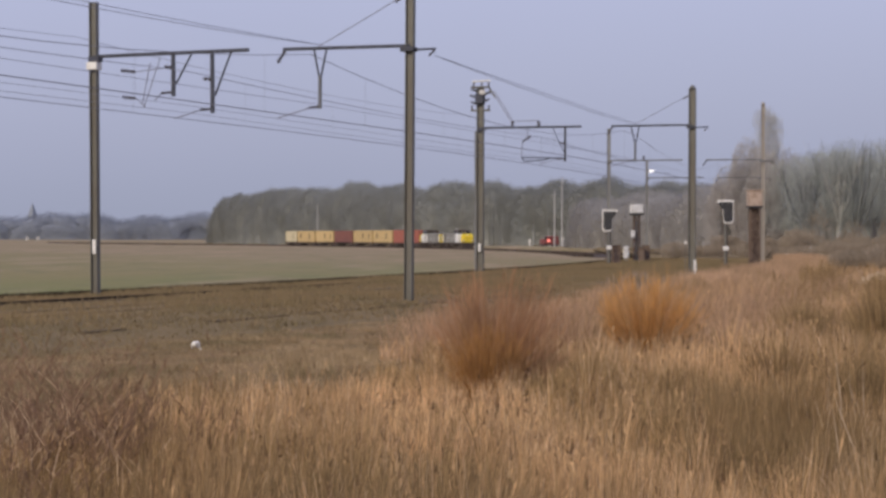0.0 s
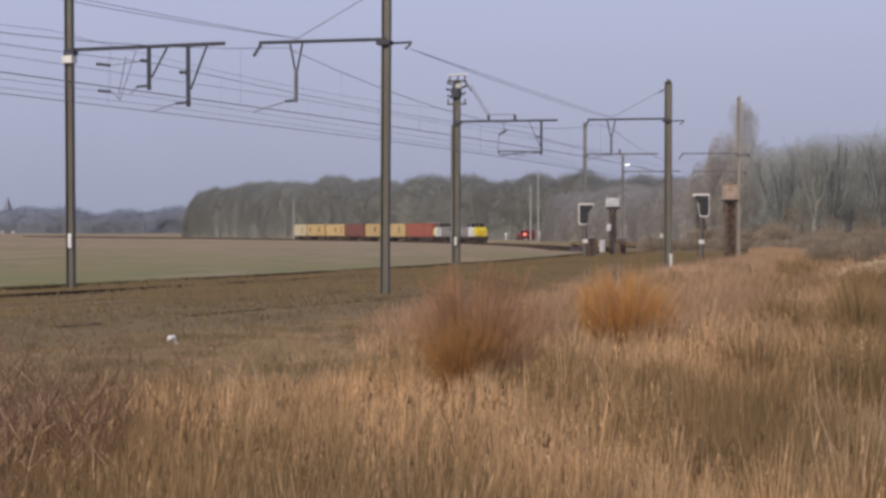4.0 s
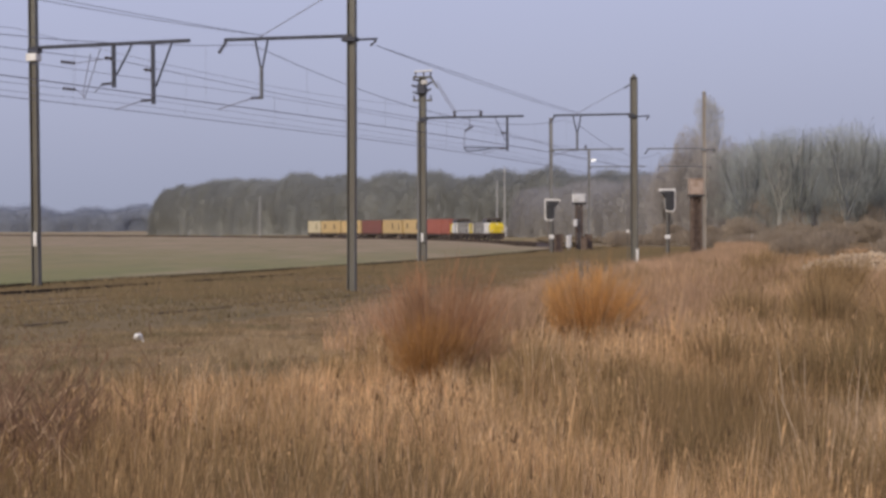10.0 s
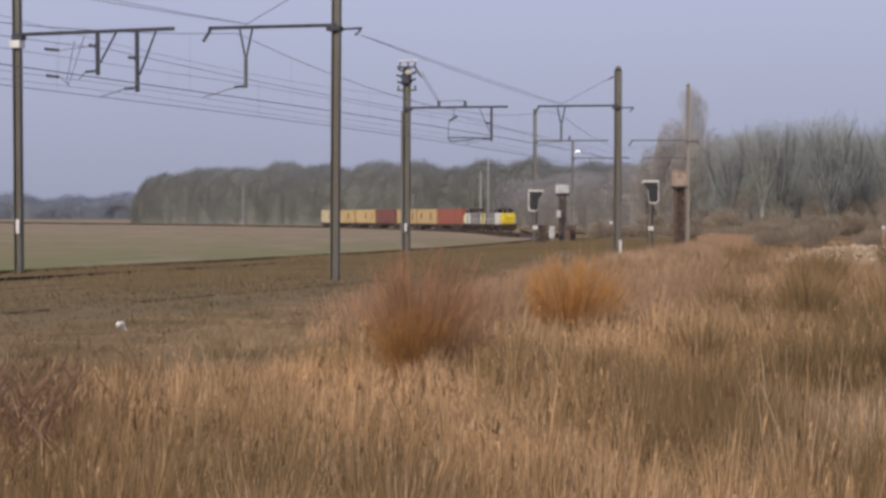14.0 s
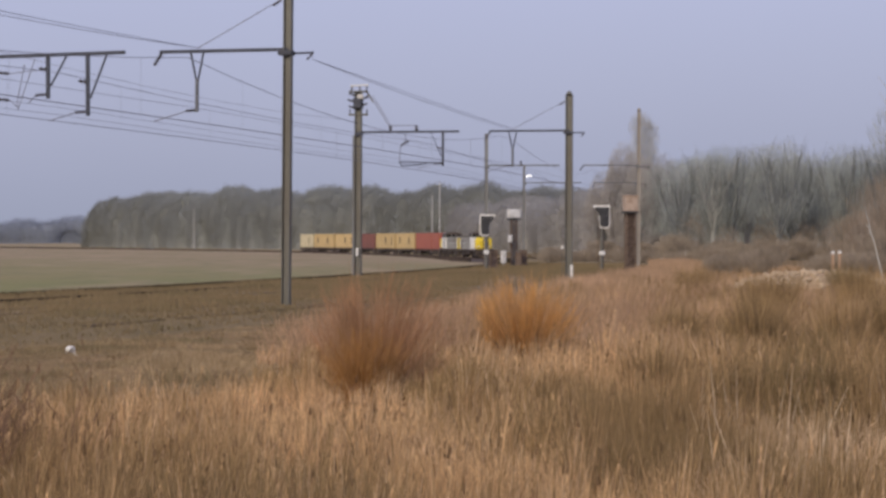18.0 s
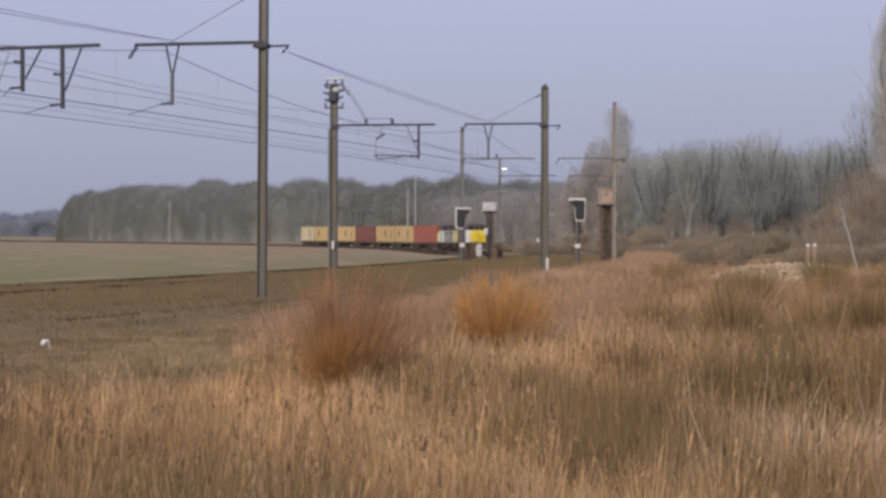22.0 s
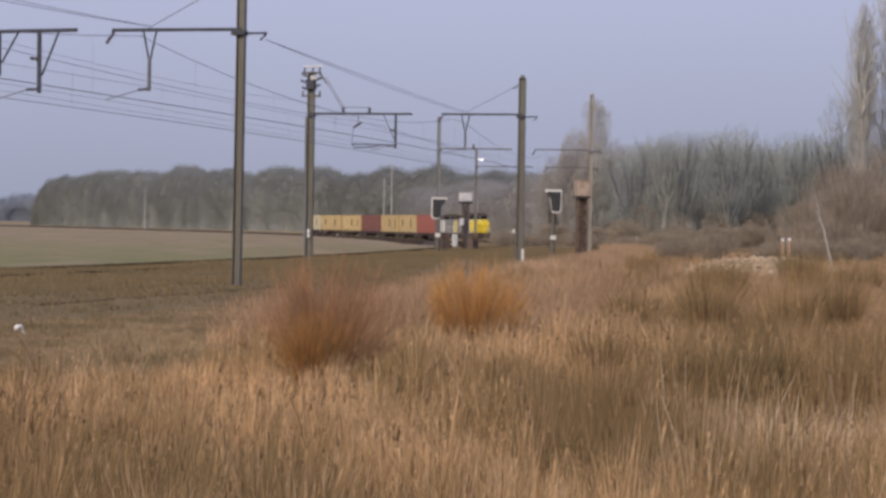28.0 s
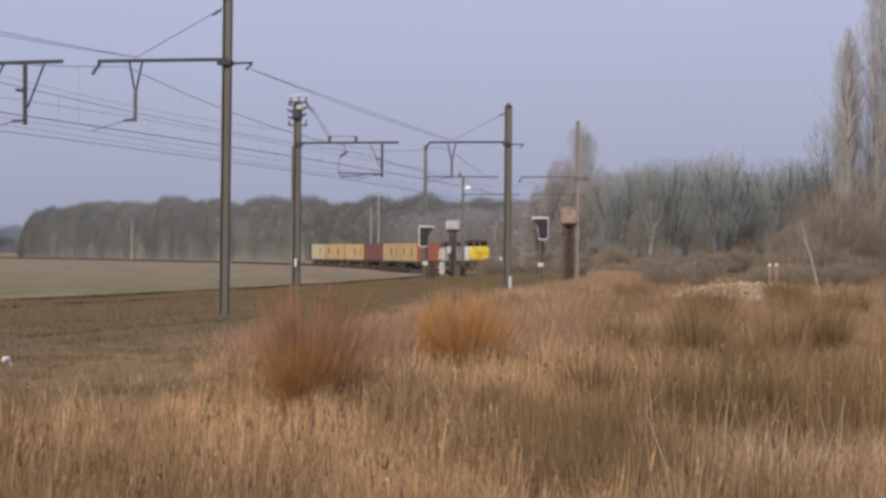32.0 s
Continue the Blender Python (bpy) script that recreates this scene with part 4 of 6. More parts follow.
def build_loco(flip):
    """A hood diesel 15.6 m long over its buffers; local +x is the way it runs (towards the viewer), the cab near the front unless flipped."""
    lo = empty("diesel_locomotive", Matrix(), "yellow and grey hood diesel locomotive with a dark cab roof", "locomotive", "the two locomotives")
    s = -1 if flip else 1
    part("underframe", box((0, 0, 1.12), (15.0, 2.7, 0.34), 0.04), M_under, lo)
    part("fuel_tank", box((0, 0, 0.72), (3.6, 2.3, 0.6), 0.12), M_under, lo)
    for sgn in (-1, 1):
        part("buffer_beam", box((sgn * 7.35, 0, 1.0), (0.3, 2.75, 0.75), 0.05), M_under, lo)
        buffers(lo, sgn * 7.45, sgn)
        part("snow_plough", box((sgn * 7.35, 0, 0.42), (0.12, 2.4, 0.4), 0.03), M_under, lo)
        part("coupling_hook", box((sgn * 7.6, 0, 1.0), (0.3, 0.12, 0.16), 0.03), M_under, lo)
    # short hood
    hood = extrude_outline([(4.7 * s, 1.3), (7.2 * s, 1.3), (7.28 * s, 1.55), (7.2 * s, 2.75), (6.95 * s, 3.05), (4.7 * s, 3.1)], 2.4)
    bmesh.ops.bevel(hood, geom=list(hood.edges), offset=0.2, segments=3, affect="EDGES")
    sh = part("short_hood", hood, M_cabwhite, lo, "white front hood")
    nose = extrude_outline([(6.2 * s, 1.24), (7.28 * s, 1.24), (7.36 * s, 1.5), (7.28 * s, 2.86), (7.0 * s, 3.16), (6.2 * s, 3.2)], 2.62)
    bmesh.ops.bevel(nose, geom=list(nose.edges), offset=0.26, segments=4, affect="EDGES")
    part("nose", nose, M_yellow, sh, "bright yellow rounded nose")
    for sy in (-0.86, 0.86):
        part("headlight", rod((7.26 * s, sy, 1.75), (7.40 * s, sy, 1.75), 0.13, 12), M_lampglass, sh, "round headlight")
    part("headlight", rod((7.06 * s, 0, 2.95), (7.26 * s, 0, 2.95), 0.11, 12), M_lampglass, sh, "round headlight")
    for i in range(6):
        part("grille_slat", box((7.345 * s, 0, 1.95 + i * 0.1), (0.04, 0.9, 0.05)), M_yellow, sh)
    # cab
    cabx = 3.4 * s
    cb = part("cab", box((cabx, 0, 2.25), (2.6, 2.9, 1.9), 0.08), M_cabwhite, lo, "white cab side")
    part("cab_corner", box((cabx + 1.0 * s, 0, 2.35), (0.7, 2.94, 1.5), 0.04), M_cabwhite, cb, "white cab corner")
    part("window_band", box((cabx, 0, 3.42), (2.62, 2.86, 0.5), 0.05), M_glass, cb, "dark cab windows")
    for sx in (-1, 1):
        for sy in (-1.38, -0.35, 0.35, 1.38):
            part("window_pillar", box((cabx + sx * 1.27, sy, 3.42), (0.12, 0.12, 0.52)), M_grey, cb)
    roof = extrude_outline([(-1.5, 0), (1.5, 0), (1.36, 0.2), (0.95, 0.36), (0.5, 0.42), (-0.5, 0.42), (-0.95, 0.36), (-1.36, 0.2)], 2.7)
    bmesh.ops.rotate(roof, verts=roof.verts, matrix=Matrix.Rotation(radians(90), 3, "Z"))
    bmesh.ops.translate(roof, verts=roof.verts, vec=(cabx, 0, 3.66))
    part("cab_roof", roof, M_under, lo, "dark grey cab roof")
    part("cab_door", box((cabx - 0.7 * s, -1.46, 2.3), (0.7, 0.04, 1.75), 0.02), M_grey, cb)
    part("cab_door", box((cabx - 0.7 * s, 1.46, 2.3), (0.7, 0.04, 1.75), 0.02), M_grey, cb)
    # long hood
    lh = extrude_outline([(2.0 * s, 1.3), (-7.15 * s, 1.3), (-7.2 * s, 2.9), (-6.9 * s, 3.25), (2.0 * s, 3.3)], 2.4)
    bmesh.ops.bevel(lh, geom=list(lh.edges), offset=0.05, segments=2, affect="EDGES")
    hood2 = part("long_hood", lh, M_grey, lo, "light grey engine hood")
    part("yellow_end", box((-6.85 * s, 0, 2.2), (0.62, 2.46, 1.72), 0.03), M_yellow, hood2, "yellow end panel")
    part("white_panel", box((-5.9 * s, 0, 2.2), (0.45, 2.45, 1.5), 0.02), M_cabwhite, hood2, "white panel")
    part("dark_panel", box((-5.05 * s, 0, 2.2), (0.8, 2.45, 1.72), 0.02), M_under, hood2, "black panel")
    for i in range(5):
        for sy in (-1.21, 1.21):
            part("louvre", box(((-3.9 + i * 1.15) * s, sy, 2.35), (0.85, 0.04, 1.0), 0.01), M_grey, hood2)
    part("exhaust", box((-1.0 * s, 0, 3.4), (0.8, 0.5, 0.25), 0.04), M_under, hood2)
    part("fan_housing", rod((-4.2 * s, 0, 3.25), (-4.2 * s, 0, 3.42), 0.75, 16), M_under, hood2)
    rail = bmesh.new()
    for sy in (-1.32, 1.32):
        add_rod(rail, (-7.1, sy, 2.25), (7.1, sy, 2.25), 0.02, 5)
        for k in range(9):
            add_rod(rail, (-7.1 + k * 1.775, sy, 1.28), (-7.1 + k * 1.775, sy, 2.25), 0.02, 5)
    part("handrail", rail, M_cabwhite, lo)
    for k in (-4.6, 4.6):
        bogie(lo, k, 2, 2.4, 0.5)
    return lo


def build_wagon(n, label):
    """A flat wagon, n metres over its headstocks."""
    wg = empty("container_wagon", Matrix(), label, "wagon", "container wagons")
    fr = bmesh.new()
    for sy in (-1.0, 1.0):
        add_box(fr, (0, sy, 0.98), (n, 0.16, 0.34))
    beams = max(4, int(n / 1.7))
    for k in range(beams):
        add_box(fr, (-n / 2 + 0.2 + k * (n - 0.4) / (beams - 1), 0, 1.02), (0.16, 2.0, 0.2))
    add_box(fr, (0, 0, 1.0), (n, 0.4, 0.22))
    part("underframe", fr, M_under, wg)
    for x in (-n / 2, n / 2):
        part("headstock", box((x, 0, 1.0), (0.16, 2.6, 0.4), 0.02), M_rust, wg)
        buffers(wg, x, 0.35 if x > 0 else -0.35)
    for x in (-0.5, 0.5):
        bogie(wg, x * (n - 3.2), 2 if n > 8 else 1)
    part("brake_gear", box((0.6, 0, 0.72), (1.2, 1.4, 0.35), 0.05), M_under, wg)
    return wg


def build_container(length, material, label, marks):
    """A tall corrugated freight container, 2.9 m high, standing on its castings."""
    ct = empty("freight_container", Matrix(), label, "container", "containers on the train")
    bm = bmesh.new()
    h, w, n = 2.90, 2.50, int(length / 0.28)
    for sy in (-1, 1):
        verts = []
        for i in range(n * 2 + 1):
            d = 0.035 if (i // 1) % 4 in (1, 2) else 0.0
            x = -length / 2 + 0.12 + (length - 0.24) * i / (n * 2)
            verts.append((bm.verts.new((x, sy * (w / 2 - 0.02 - d), 0.16)), bm.verts.new((x, sy * (w / 2 - 0.02 - d), h - 0.1))))
        for (a, b), (c, d) in zip(verts, verts[1:]):
            bm.faces.new((a, c, d, b) if sy < 0 else (a, b, d, c))
    part("side_wall", bm, material, ct)
    part("roof", box((0, 0, h - 0.05), (length - 0.2, w - 0.06, 0.08), 0.01), material, ct)
    part("floor", box((0, 0, 0.12), (length - 0.2, w - 0.06, 0.1)), M_under, ct)
    fr = bmesh.new()
    for sx in (-1, 1):
        for sy in (-1, 1):
            add_box(fr, (sx * (length / 2 - 0.08), sy * (w / 2 - 0.08), h / 2), (0.16, 0.16, h))
    for sy in (-1, 1):
        for z in (0.08, h - 0.06):
            add_box(fr, (0, sy * (w / 2 - 0.05), z), (length - 0.3, 0.1, 0.12))
    part("corner_frame", fr, material, ct)
    for sx in (-1, 1):
        part("end_panel", box((sx * (length / 2 - 0.07), 0, h / 2), (0.06, w - 0.3, h - 0.2), 0.01), material, ct)
    for sx in (-0.6, 0.6):
        part("door_bar", rod((length / 2 - 0.02, sx, 0.2), (length / 2 - 0.02, sx, h - 0.2), 0.025), M_mast_far, ct)
    for mx, mz, mw, mh in marks:
        for sy in (-1, 1):
            part("marking", box((mx, sy * (w / 2 + 0.004), mz), (mw, 0.012, mh)), M_mark, ct, "dark marking without letters")
    return ct


TRAIN = []  # thing, distance of its middle behind the train's front, height above the rail


def build_train():
    TRAIN.append((build_loco(False), 7.0, 0.0))
    TRAIN.append((build_loco(True), 22.65, 0.0))
    y_label = "yellow corrugated freight container with dark markings, paled by haze in its colour"
    yellow = build_container(13.7, M_boxyel, y_label, [(-4.2, 1.6, 0.8, 1.1), (2.7, 1.55, 0.7, 1.3)])
    yellow2 = build_container(13.7, M_boxyel, y_label, [(0.3, 1.6, 0.8, 1.2), (4.7, 1.45, 0.5, 1.4)])
    row = (
        (build_container(6.06, M_boxred, "short brick-red freight container behind the locomotives", []), 33.6, 6.3),
        (build_container(12.19, M_boxred, "brick-red corrugated freight container behind the locomotives", []), 43.05, 12.5),
        (yellow, 57.0, 14.2),
        (yellow2, 72.0, 14.2),
        (build_container(13.7, M_boxrust, "dull maroon corrugated freight container", []), 86.75, 14.2),
        (copy_thing(yellow2, Matrix()), 101.3, 14.2),
        (copy_thing(yellow, Matrix()), 116.2, 14.2),
        (build_container(9.1, M_boxpale, "pale cream-yellow shorter freight container", [(1.5, 1.6, 0.5, 1.3)]), 128.3, 9.5),
    )
    wagons = {}
    for ct, mid, n in row:
        if n in wagons:
            wg = copy_thing(wagons[n], Matrix())
        else:
            wg = wagons[n] = build_wagon(n, "flat dark brown container wagon on two bogies" if n > 8 else "short flat dark brown container wagon")
        TRAIN.append((wg, mid, 0.0))
        TRAIN.append((ct, mid, 1.15))


def train_front(t):
    """Arc of the train's front at t: it comes on, slowing down."""
    return 361.64 + t * (-6.8343 + t * (0.048706 + t * 0.00035654))


def train_pose(t, behind, z):
    a = train_front(t) + behind
    x, y, turn = rail_at(a, 2.0)
    return pose(x, y, z + float(rail_z(a)), 0, 0, -90 - math.degrees(turn))


def motions():
    for ob, behind, z in TRAIN:
        walk(ob, [(t, train_pose(t, behind, z)) for t in range(0, 33, 2)])


# ---- trees ----
def tube(verts, faces, a, b, ra, rb, sides=5):
    a, b = np.array(a), np.array(b)
    d = (b - a) / (np.linalg.norm(b - a) + 1e-9)
    u = np.cross(d, (0.3, 0.9, 0.2))
    u /= np.linalg.norm(u)
    v = np.cross(d, u)
    k = len(verts)
    for p, r in ((a, ra), (b, rb)):
        for i in range(sides):
            th = 2 * math.pi * i / sides
            verts.append(tuple(p + r * (math.cos(th) * u + math.sin(th) * v)))
    for i in range(sides):
        j = (i + 1) % sides
        faces.append((k + i, k + j, k + sides + j, k + sides + i))


def grow(rng, height, spread, upright, first, limbs, girth=1.0):
    """Trunk and limbs as tubes; returns verts, faces and points along the limbs where twigs start (with direction)."""
    verts, faces, starts = [], [], []
    p, r = np.array([0.0, 0.0, -0.3]), (height * 0.014 + 0.05) * girth
    spine = [p]
    n = 7
    for i in range(n):
        q = p + np.array([rng.normal(0, 0.015 * height), rng.normal(0, 0.015 * height), (height * 0.93 + 0.3) / n])
        r2 = max(0.02, ((height * 0.014 + 0.05) * girth) * (1 - (i + 1) / (n + 0.6)))
        tube(verts, faces, p, q, r, r2, 6)
        p, r = q, r2
        spine.append(p)
    spine = np.array(spine)
    for k in range(limbs):
        f = first + (1 - first) * (k + rng.random()) / limbs
        base = np.array([np.interp(f * n, range(n + 1), spine[:, j]) for j in range(3)])
        az = rng.uniform(0, 2 * math.pi)
        length = spread * (1.05 - 0.75 * (f - first) / (1 - first)) * rng.uniform(0.7, 1.15)
        d = np.array([math.cos(az), math.sin(az), upright * rng.uniform(0.7, 1.3)])
        d /= np.linalg.norm(d)
        rr = (0.012 * height * (1 - f) + 0.03) * girth
        a = base
        for s in range(3):
            d = d + np.array([rng.normal(0, 0.12), rng.normal(0, 0.12), 0.16 + rng.normal(0, 0.08)])
            d /= np.linalg.norm(d)
            b = a + d * length / 3
            tube(verts, faces, a, b, rr, rr * 0.6, 4)
            for w in np.linspace(0.2 if s == 0 else 0.0, 1.0, 5):
                starts.append((a + (b - a) * w, d, s))
            if s < 2:
                for _ in range(2):
                    e = d + rng.normal(0, 0.45, 3)
                    e /= np.linalg.norm(e)
                    c = a + (b - a) * rng.uniform(0.3, 1)
                    tube(verts, faces, c, c + e * length * 0.3, rr * 0.5, rr * 0.2, 3)
                    for w in (0.3, 0.65, 1.0):
                        starts.append((c + e * length * 0.3 * w, e, 2))
            a, rr = b, rr * 0.6
    return verts, faces, starts


def fork(rng, height, spread, girth, split=(0.16, 0.3)):
    """A short trunk that parts into long upright limbs, each forking again."""
    verts, faces = [], []
    top = np.array([rng.normal(0, 0.2), rng.normal(0, 0.2), height * rng.uniform(*split)])
    r = 0.2 * girth
    tube(verts, faces, (0, 0, -0.4), top, r * 1.25, r, 7)
    n = 6 if girth < 1.4 else 8
    for k in range(n):
        az = 2 * math.pi * (k + rng.random() * 0.7) / n
        reach = spread * rng.uniform(0.25, 0.95)
        end = np.array([math.cos(az) * reach, math.sin(az) * reach, height * rng.uniform(0.74, 0.9)])
        a, ra = top, r * rng.uniform(0.55, 0.85)
        for s in range(4):
            u = (s + 1) / 4
            q = top + (end - top) * np.array([u ** 0.8, u ** 0.8, u]) + rng.normal(0, 0.16, 3)
            rb = ra * 0.78
            tube(verts, faces, a, q, ra, rb, 5)
            for _ in range(3):
                e = (q - a) / np.linalg.norm(q - a) + rng.normal(0, 0.38, 3) + np.array([0, 0, 0.25])
                e /= np.linalg.norm(e)
                o = a + (q - a) * rng.uniform(0.2, 1)
                m = o + e * height * rng.uniform(0.08, 0.15)
                tube(verts, faces, o, m, rb * 0.55, rb * 0.3, 4)
                tube(verts, faces, m, m + (e + rng.normal(0, 0.3, 3) + np.array([0, 0, 0.3])) * height * 0.07, rb * 0.3, rb * 0.1, 3)
            a, ra = q, rb
    return verts, faces


def cloud(rng, n, h, r, z0, shape, length):
    """Twigs of a bare crown: inside a dome, or inside a narrow spindle."""
    if shape == "spindle":
        az = rng.uniform(0, 2 * np.pi, n)
        top = 1 - 0.10 * (0.5 + 0.5 * np.sin(az * 2 + 1.0))
        t = rng.uniform(0, 1, n) * top
        rad = r * np.clip(t / 0.35, 0.05, 1) ** 0.5 * np.sqrt(np.clip(1 - (np.clip(t / top - 0.70, 0, 1) / 0.31) ** 2, 0.02, 1)) * np.sqrt(rng.uniform(0, 1, n))
        gap = 1 + 0.22 * np.sin(az * 3 + t * 9)
        p = np.stack([np.cos(az) * rad * gap, np.sin(az) * rad * gap, z0 + (h - z0) * t], 1)
        d = np.stack([np.cos(az) * 0.16, np.sin(az) * 0.16, np.ones(n)], 1) + rng.normal(0, 0.13, (n, 3))
    elif shape == "twin":
        lobe = np.where(rng.random(n) < 0.5, -1.0, 1.0)
        az, t = rng.uniform(0, 2 * np.pi, n), rng.uniform(0, 1, n)
        rad = r * 0.78 * np.clip(t / 0.3, 0.1, 1) ** 0.5 * np.sqrt(np.clip(1 - (np.clip(t - 0.86, 0, 1) / 0.15) ** 2, 0.05, 1)) * np.sqrt(rng.uniform(0, 1, n))
        rad *= 1 + 0.16 * np.sin(az * 2 + t * 14)
        p = np.stack([np.cos(az) * rad + lobe * r * 0.2, np.sin(az) * rad, z0 + (h - z0) * t * np.where(lobe > 0, 0.94, 1.0)], 1)
        d = np.stack([np.cos(az) * 0.2, np.sin(az) * 0.2, np.ones(n)], 1) + rng.normal(0, 0.16, (n, 3))
    else:
        u = rng.normal(0, 1, (n, 3))
        u /= np.linalg.norm(u, axis=1)[:, None]
        k = rng.uniform(0, 7, 4)
        lump = 1 + 0.16 * np.sin(u[:, 0] * 4 + k[0]) * np.sin(u[:, 1] * 4 + k[1]) + 0.12 * np.sin(u[:, 2] * 6 + k[2])
        p = u * (rng.uniform(0.15, 1, n) ** 0.45 * lump)[:, None] * np.array([r, r, (h - z0) / 2]) + np.array([0, 0, (h + z0) / 2])
        d = u * np.array([0.5, 0.5, 0.25]) + rng.normal(0, 0.28, (n, 3)) + np.array([0, 0, 1.15])
        if shape == "fork":
            p = np.sign(u) * np.abs(u) ** 0.8 * (rng.uniform(0.15, 1, n) ** 0.4 * (0.4 + 0.6 * lump))[:, None] * np.array([r, r, (h - z0) / 2]) + np.array([0, 0, (h + z0) / 2])
    d /= np.linalg.norm(d, axis=1)[:, None]
    ln = (length * rng.uniform(0.5, 1.25, n))[:, None]
    return p - d * ln * 0.5, p + d * ln * 0.5


def build_tree(name, label, seed, height, spread, upright, first, limbs, twigs, twig_len, twig_w, bark, twig_mat, group, shape="dome", width=None, z0=None, girth=1.0):
    rng = np.random.default_rng(seed)
    tr = empty(name, Matrix(), label, "tree", group)
    if shape != "dome":
        verts, faces = fork(rng, height * (1.0 if shape == "fork" else 0.93), spread if shape == "fork" else width * 0.8, girth, (0.2, 0.42) if girth > 1.4 else (0.16, 0.3))
    else:
        verts, faces, _ = grow(rng, height * 0.9, spread, upright, first, limbs, girth)
    raw("trunk", [tuple(map(float, v)) for v in verts], faces, bark, tr, True)
    base, tip = cloud(rng, twigs, height, width or spread, height * first * 0.7 if z0 is None else z0, shape, twig_len)
    flakes(base, tip, twig_w * 1.35 * rng.uniform(0.6, 1.4, twigs), "crown", twig_mat, tr, rng)
    return tr


def build_trees():
    rng = random.Random(11)
    kinds = [build_tree("wood_tree", "bare grey winter tree at the edge of a wood", 20 + i, 14.4 + i * 0.3, 3.4 + 0.2 * i, 2.0 + 0.2 * i, 0.24, 30, 6800, 0.75, 0.025, M_birch if i == 1 else M_limb, M_twig, "bare trees of the wood", "fork", 3.2 + 0.25 * i, 4.0, 1.5) for i in range(4)]
    spots = []
    for row, (y0, dx) in enumerate(((238, 2.9), (256, 3.2), (278, 3.6))):
        x = 44.0 + row * 2.2
        while x < 100 + row * 6:
            spots.append((x + rng.uniform(-1, 1), y0 + rng.uniform(-6, 6)))
            x += dx * rng.uniform(0.75, 1.3)
    for i, (x, y) in enumerate(spots):
        m = pose(x, y, -1.2 - rng.uniform(0, 0.9) + 0.7 * math.sin(x * 0.42 + 4.4), 0, 0, rng.uniform(0, 360))
        if i < 4:
            kinds[i].matrix_basis = m
        else:
            copy_thing(kinds[rng.randrange(4)], m)
    # young trees left of the tall poplar
    young = build_tree("young_tree", "dense brown-twigged young tree below the poplar", 31, 14.4, 2.6, 2.2, 0.12, 26, 13000, 0.8, 0.038, M_limb, M_thicket, "young trees round the poplar", "fork", 3.0, 0.0)
    young.matrix_basis = pose(40.3, 262, -0.4)
    for x, y, dz in ((43.0, 268, -0.6), (45.6, 262, -1.8), (47.8, 266, -2.6), (38.2, 266, -4.0), (42.0, 258, -3.0)):
        copy_thing(young, pose(x, y, dz, 0, 0, rng.uniform(0, 360)))
    # tall narrow poplars
    grp = "tall bare poplars"
    p1 = build_tree("poplar_tree", "tall narrow bare poplar above the wood", 41, 20.4, 2.2, 3.4, 0.15, 40, 8000, 1.0, 0.03, M_birch, M_poplar, grp, "twin", 2.35, 2.5)
    p1.matrix_basis = pose(45.6, 277, -0.5)
    p2 = build_tree("poplar_tree", "tall narrow pale bare poplar with upright limbs", 42, 21.6, 2.2, 3.6, 0.12, 44, 5200, 1.1, 0.024, M_birch, M_poplar, grp, "spindle", 1.4, 2.0, 1.5)
    p2.matrix_basis = pose(51.6, 170, 0.3)
    p3 = build_tree("poplar_tree", "very tall pale bare poplar with upright limbs", 43, 27.5, 2.8, 3.6, 0.12, 50, 7200, 1.2, 0.026, M_birch, M_poplar, grp, "spindle", 2.1, 2.0, 1.5)
    p3.matrix_basis = pose(55.0, 172, -0.4)
    copy_thing(p3, pose(59.0, 178, -0.4, 0, 0, 120))
    copy_thing(p2, pose(53.2, 176, -6.5, 0, 0, 70))
    lt = build_tree("leaning_tree", "bare leaning tree at the edge of the scrub", 44, 13.6, 2.6, 2.0, 0.55, 14, 420, 1.0, 0.04, M_limb, M_twig, "bare trees of the scrub", "dome", 1.6, 9.0)
    lt.matrix_basis = pose(47.3, 161, -0.4, 0, -5, 40)
    bt = build_tree("birch_tree", "slender pale-barked leaning birch in brown scrub", 45, 4.6, 0.8, 2.5, 0.6, 6, 120, 0.5, 0.014, M_birch, M_scrub, "bare trees of the scrub", "dome", 0.8, 2.6, 0.55)
    bt.matrix_basis = pose(27.8, 96, -0.4, 0, -14, 10)


def far_wood(name, label, spots, rng, per, width, material):
    """One mass of bare trees and brambles: domed crowns of many twigs."""
    B, T, W = [], [], []
    for x, y, h, r in spots:
        p, q = cloud(rng, per, h, r, -0.3 * h, "dome", 0.5 * (width / 0.2) ** 0.5)
        B.append(p + np.array([x, y, 0]))
        T.append(q + np.array([x, y, 0]))
        W.append(width * rng.uniform(0.6, 1.4, per))
    ob = flakes(np.concatenate(B), np.concatenate(T), np.concatenate(W), name, material, None, rng)
    return tagged(ob, label, "woodland", kind="stuff")


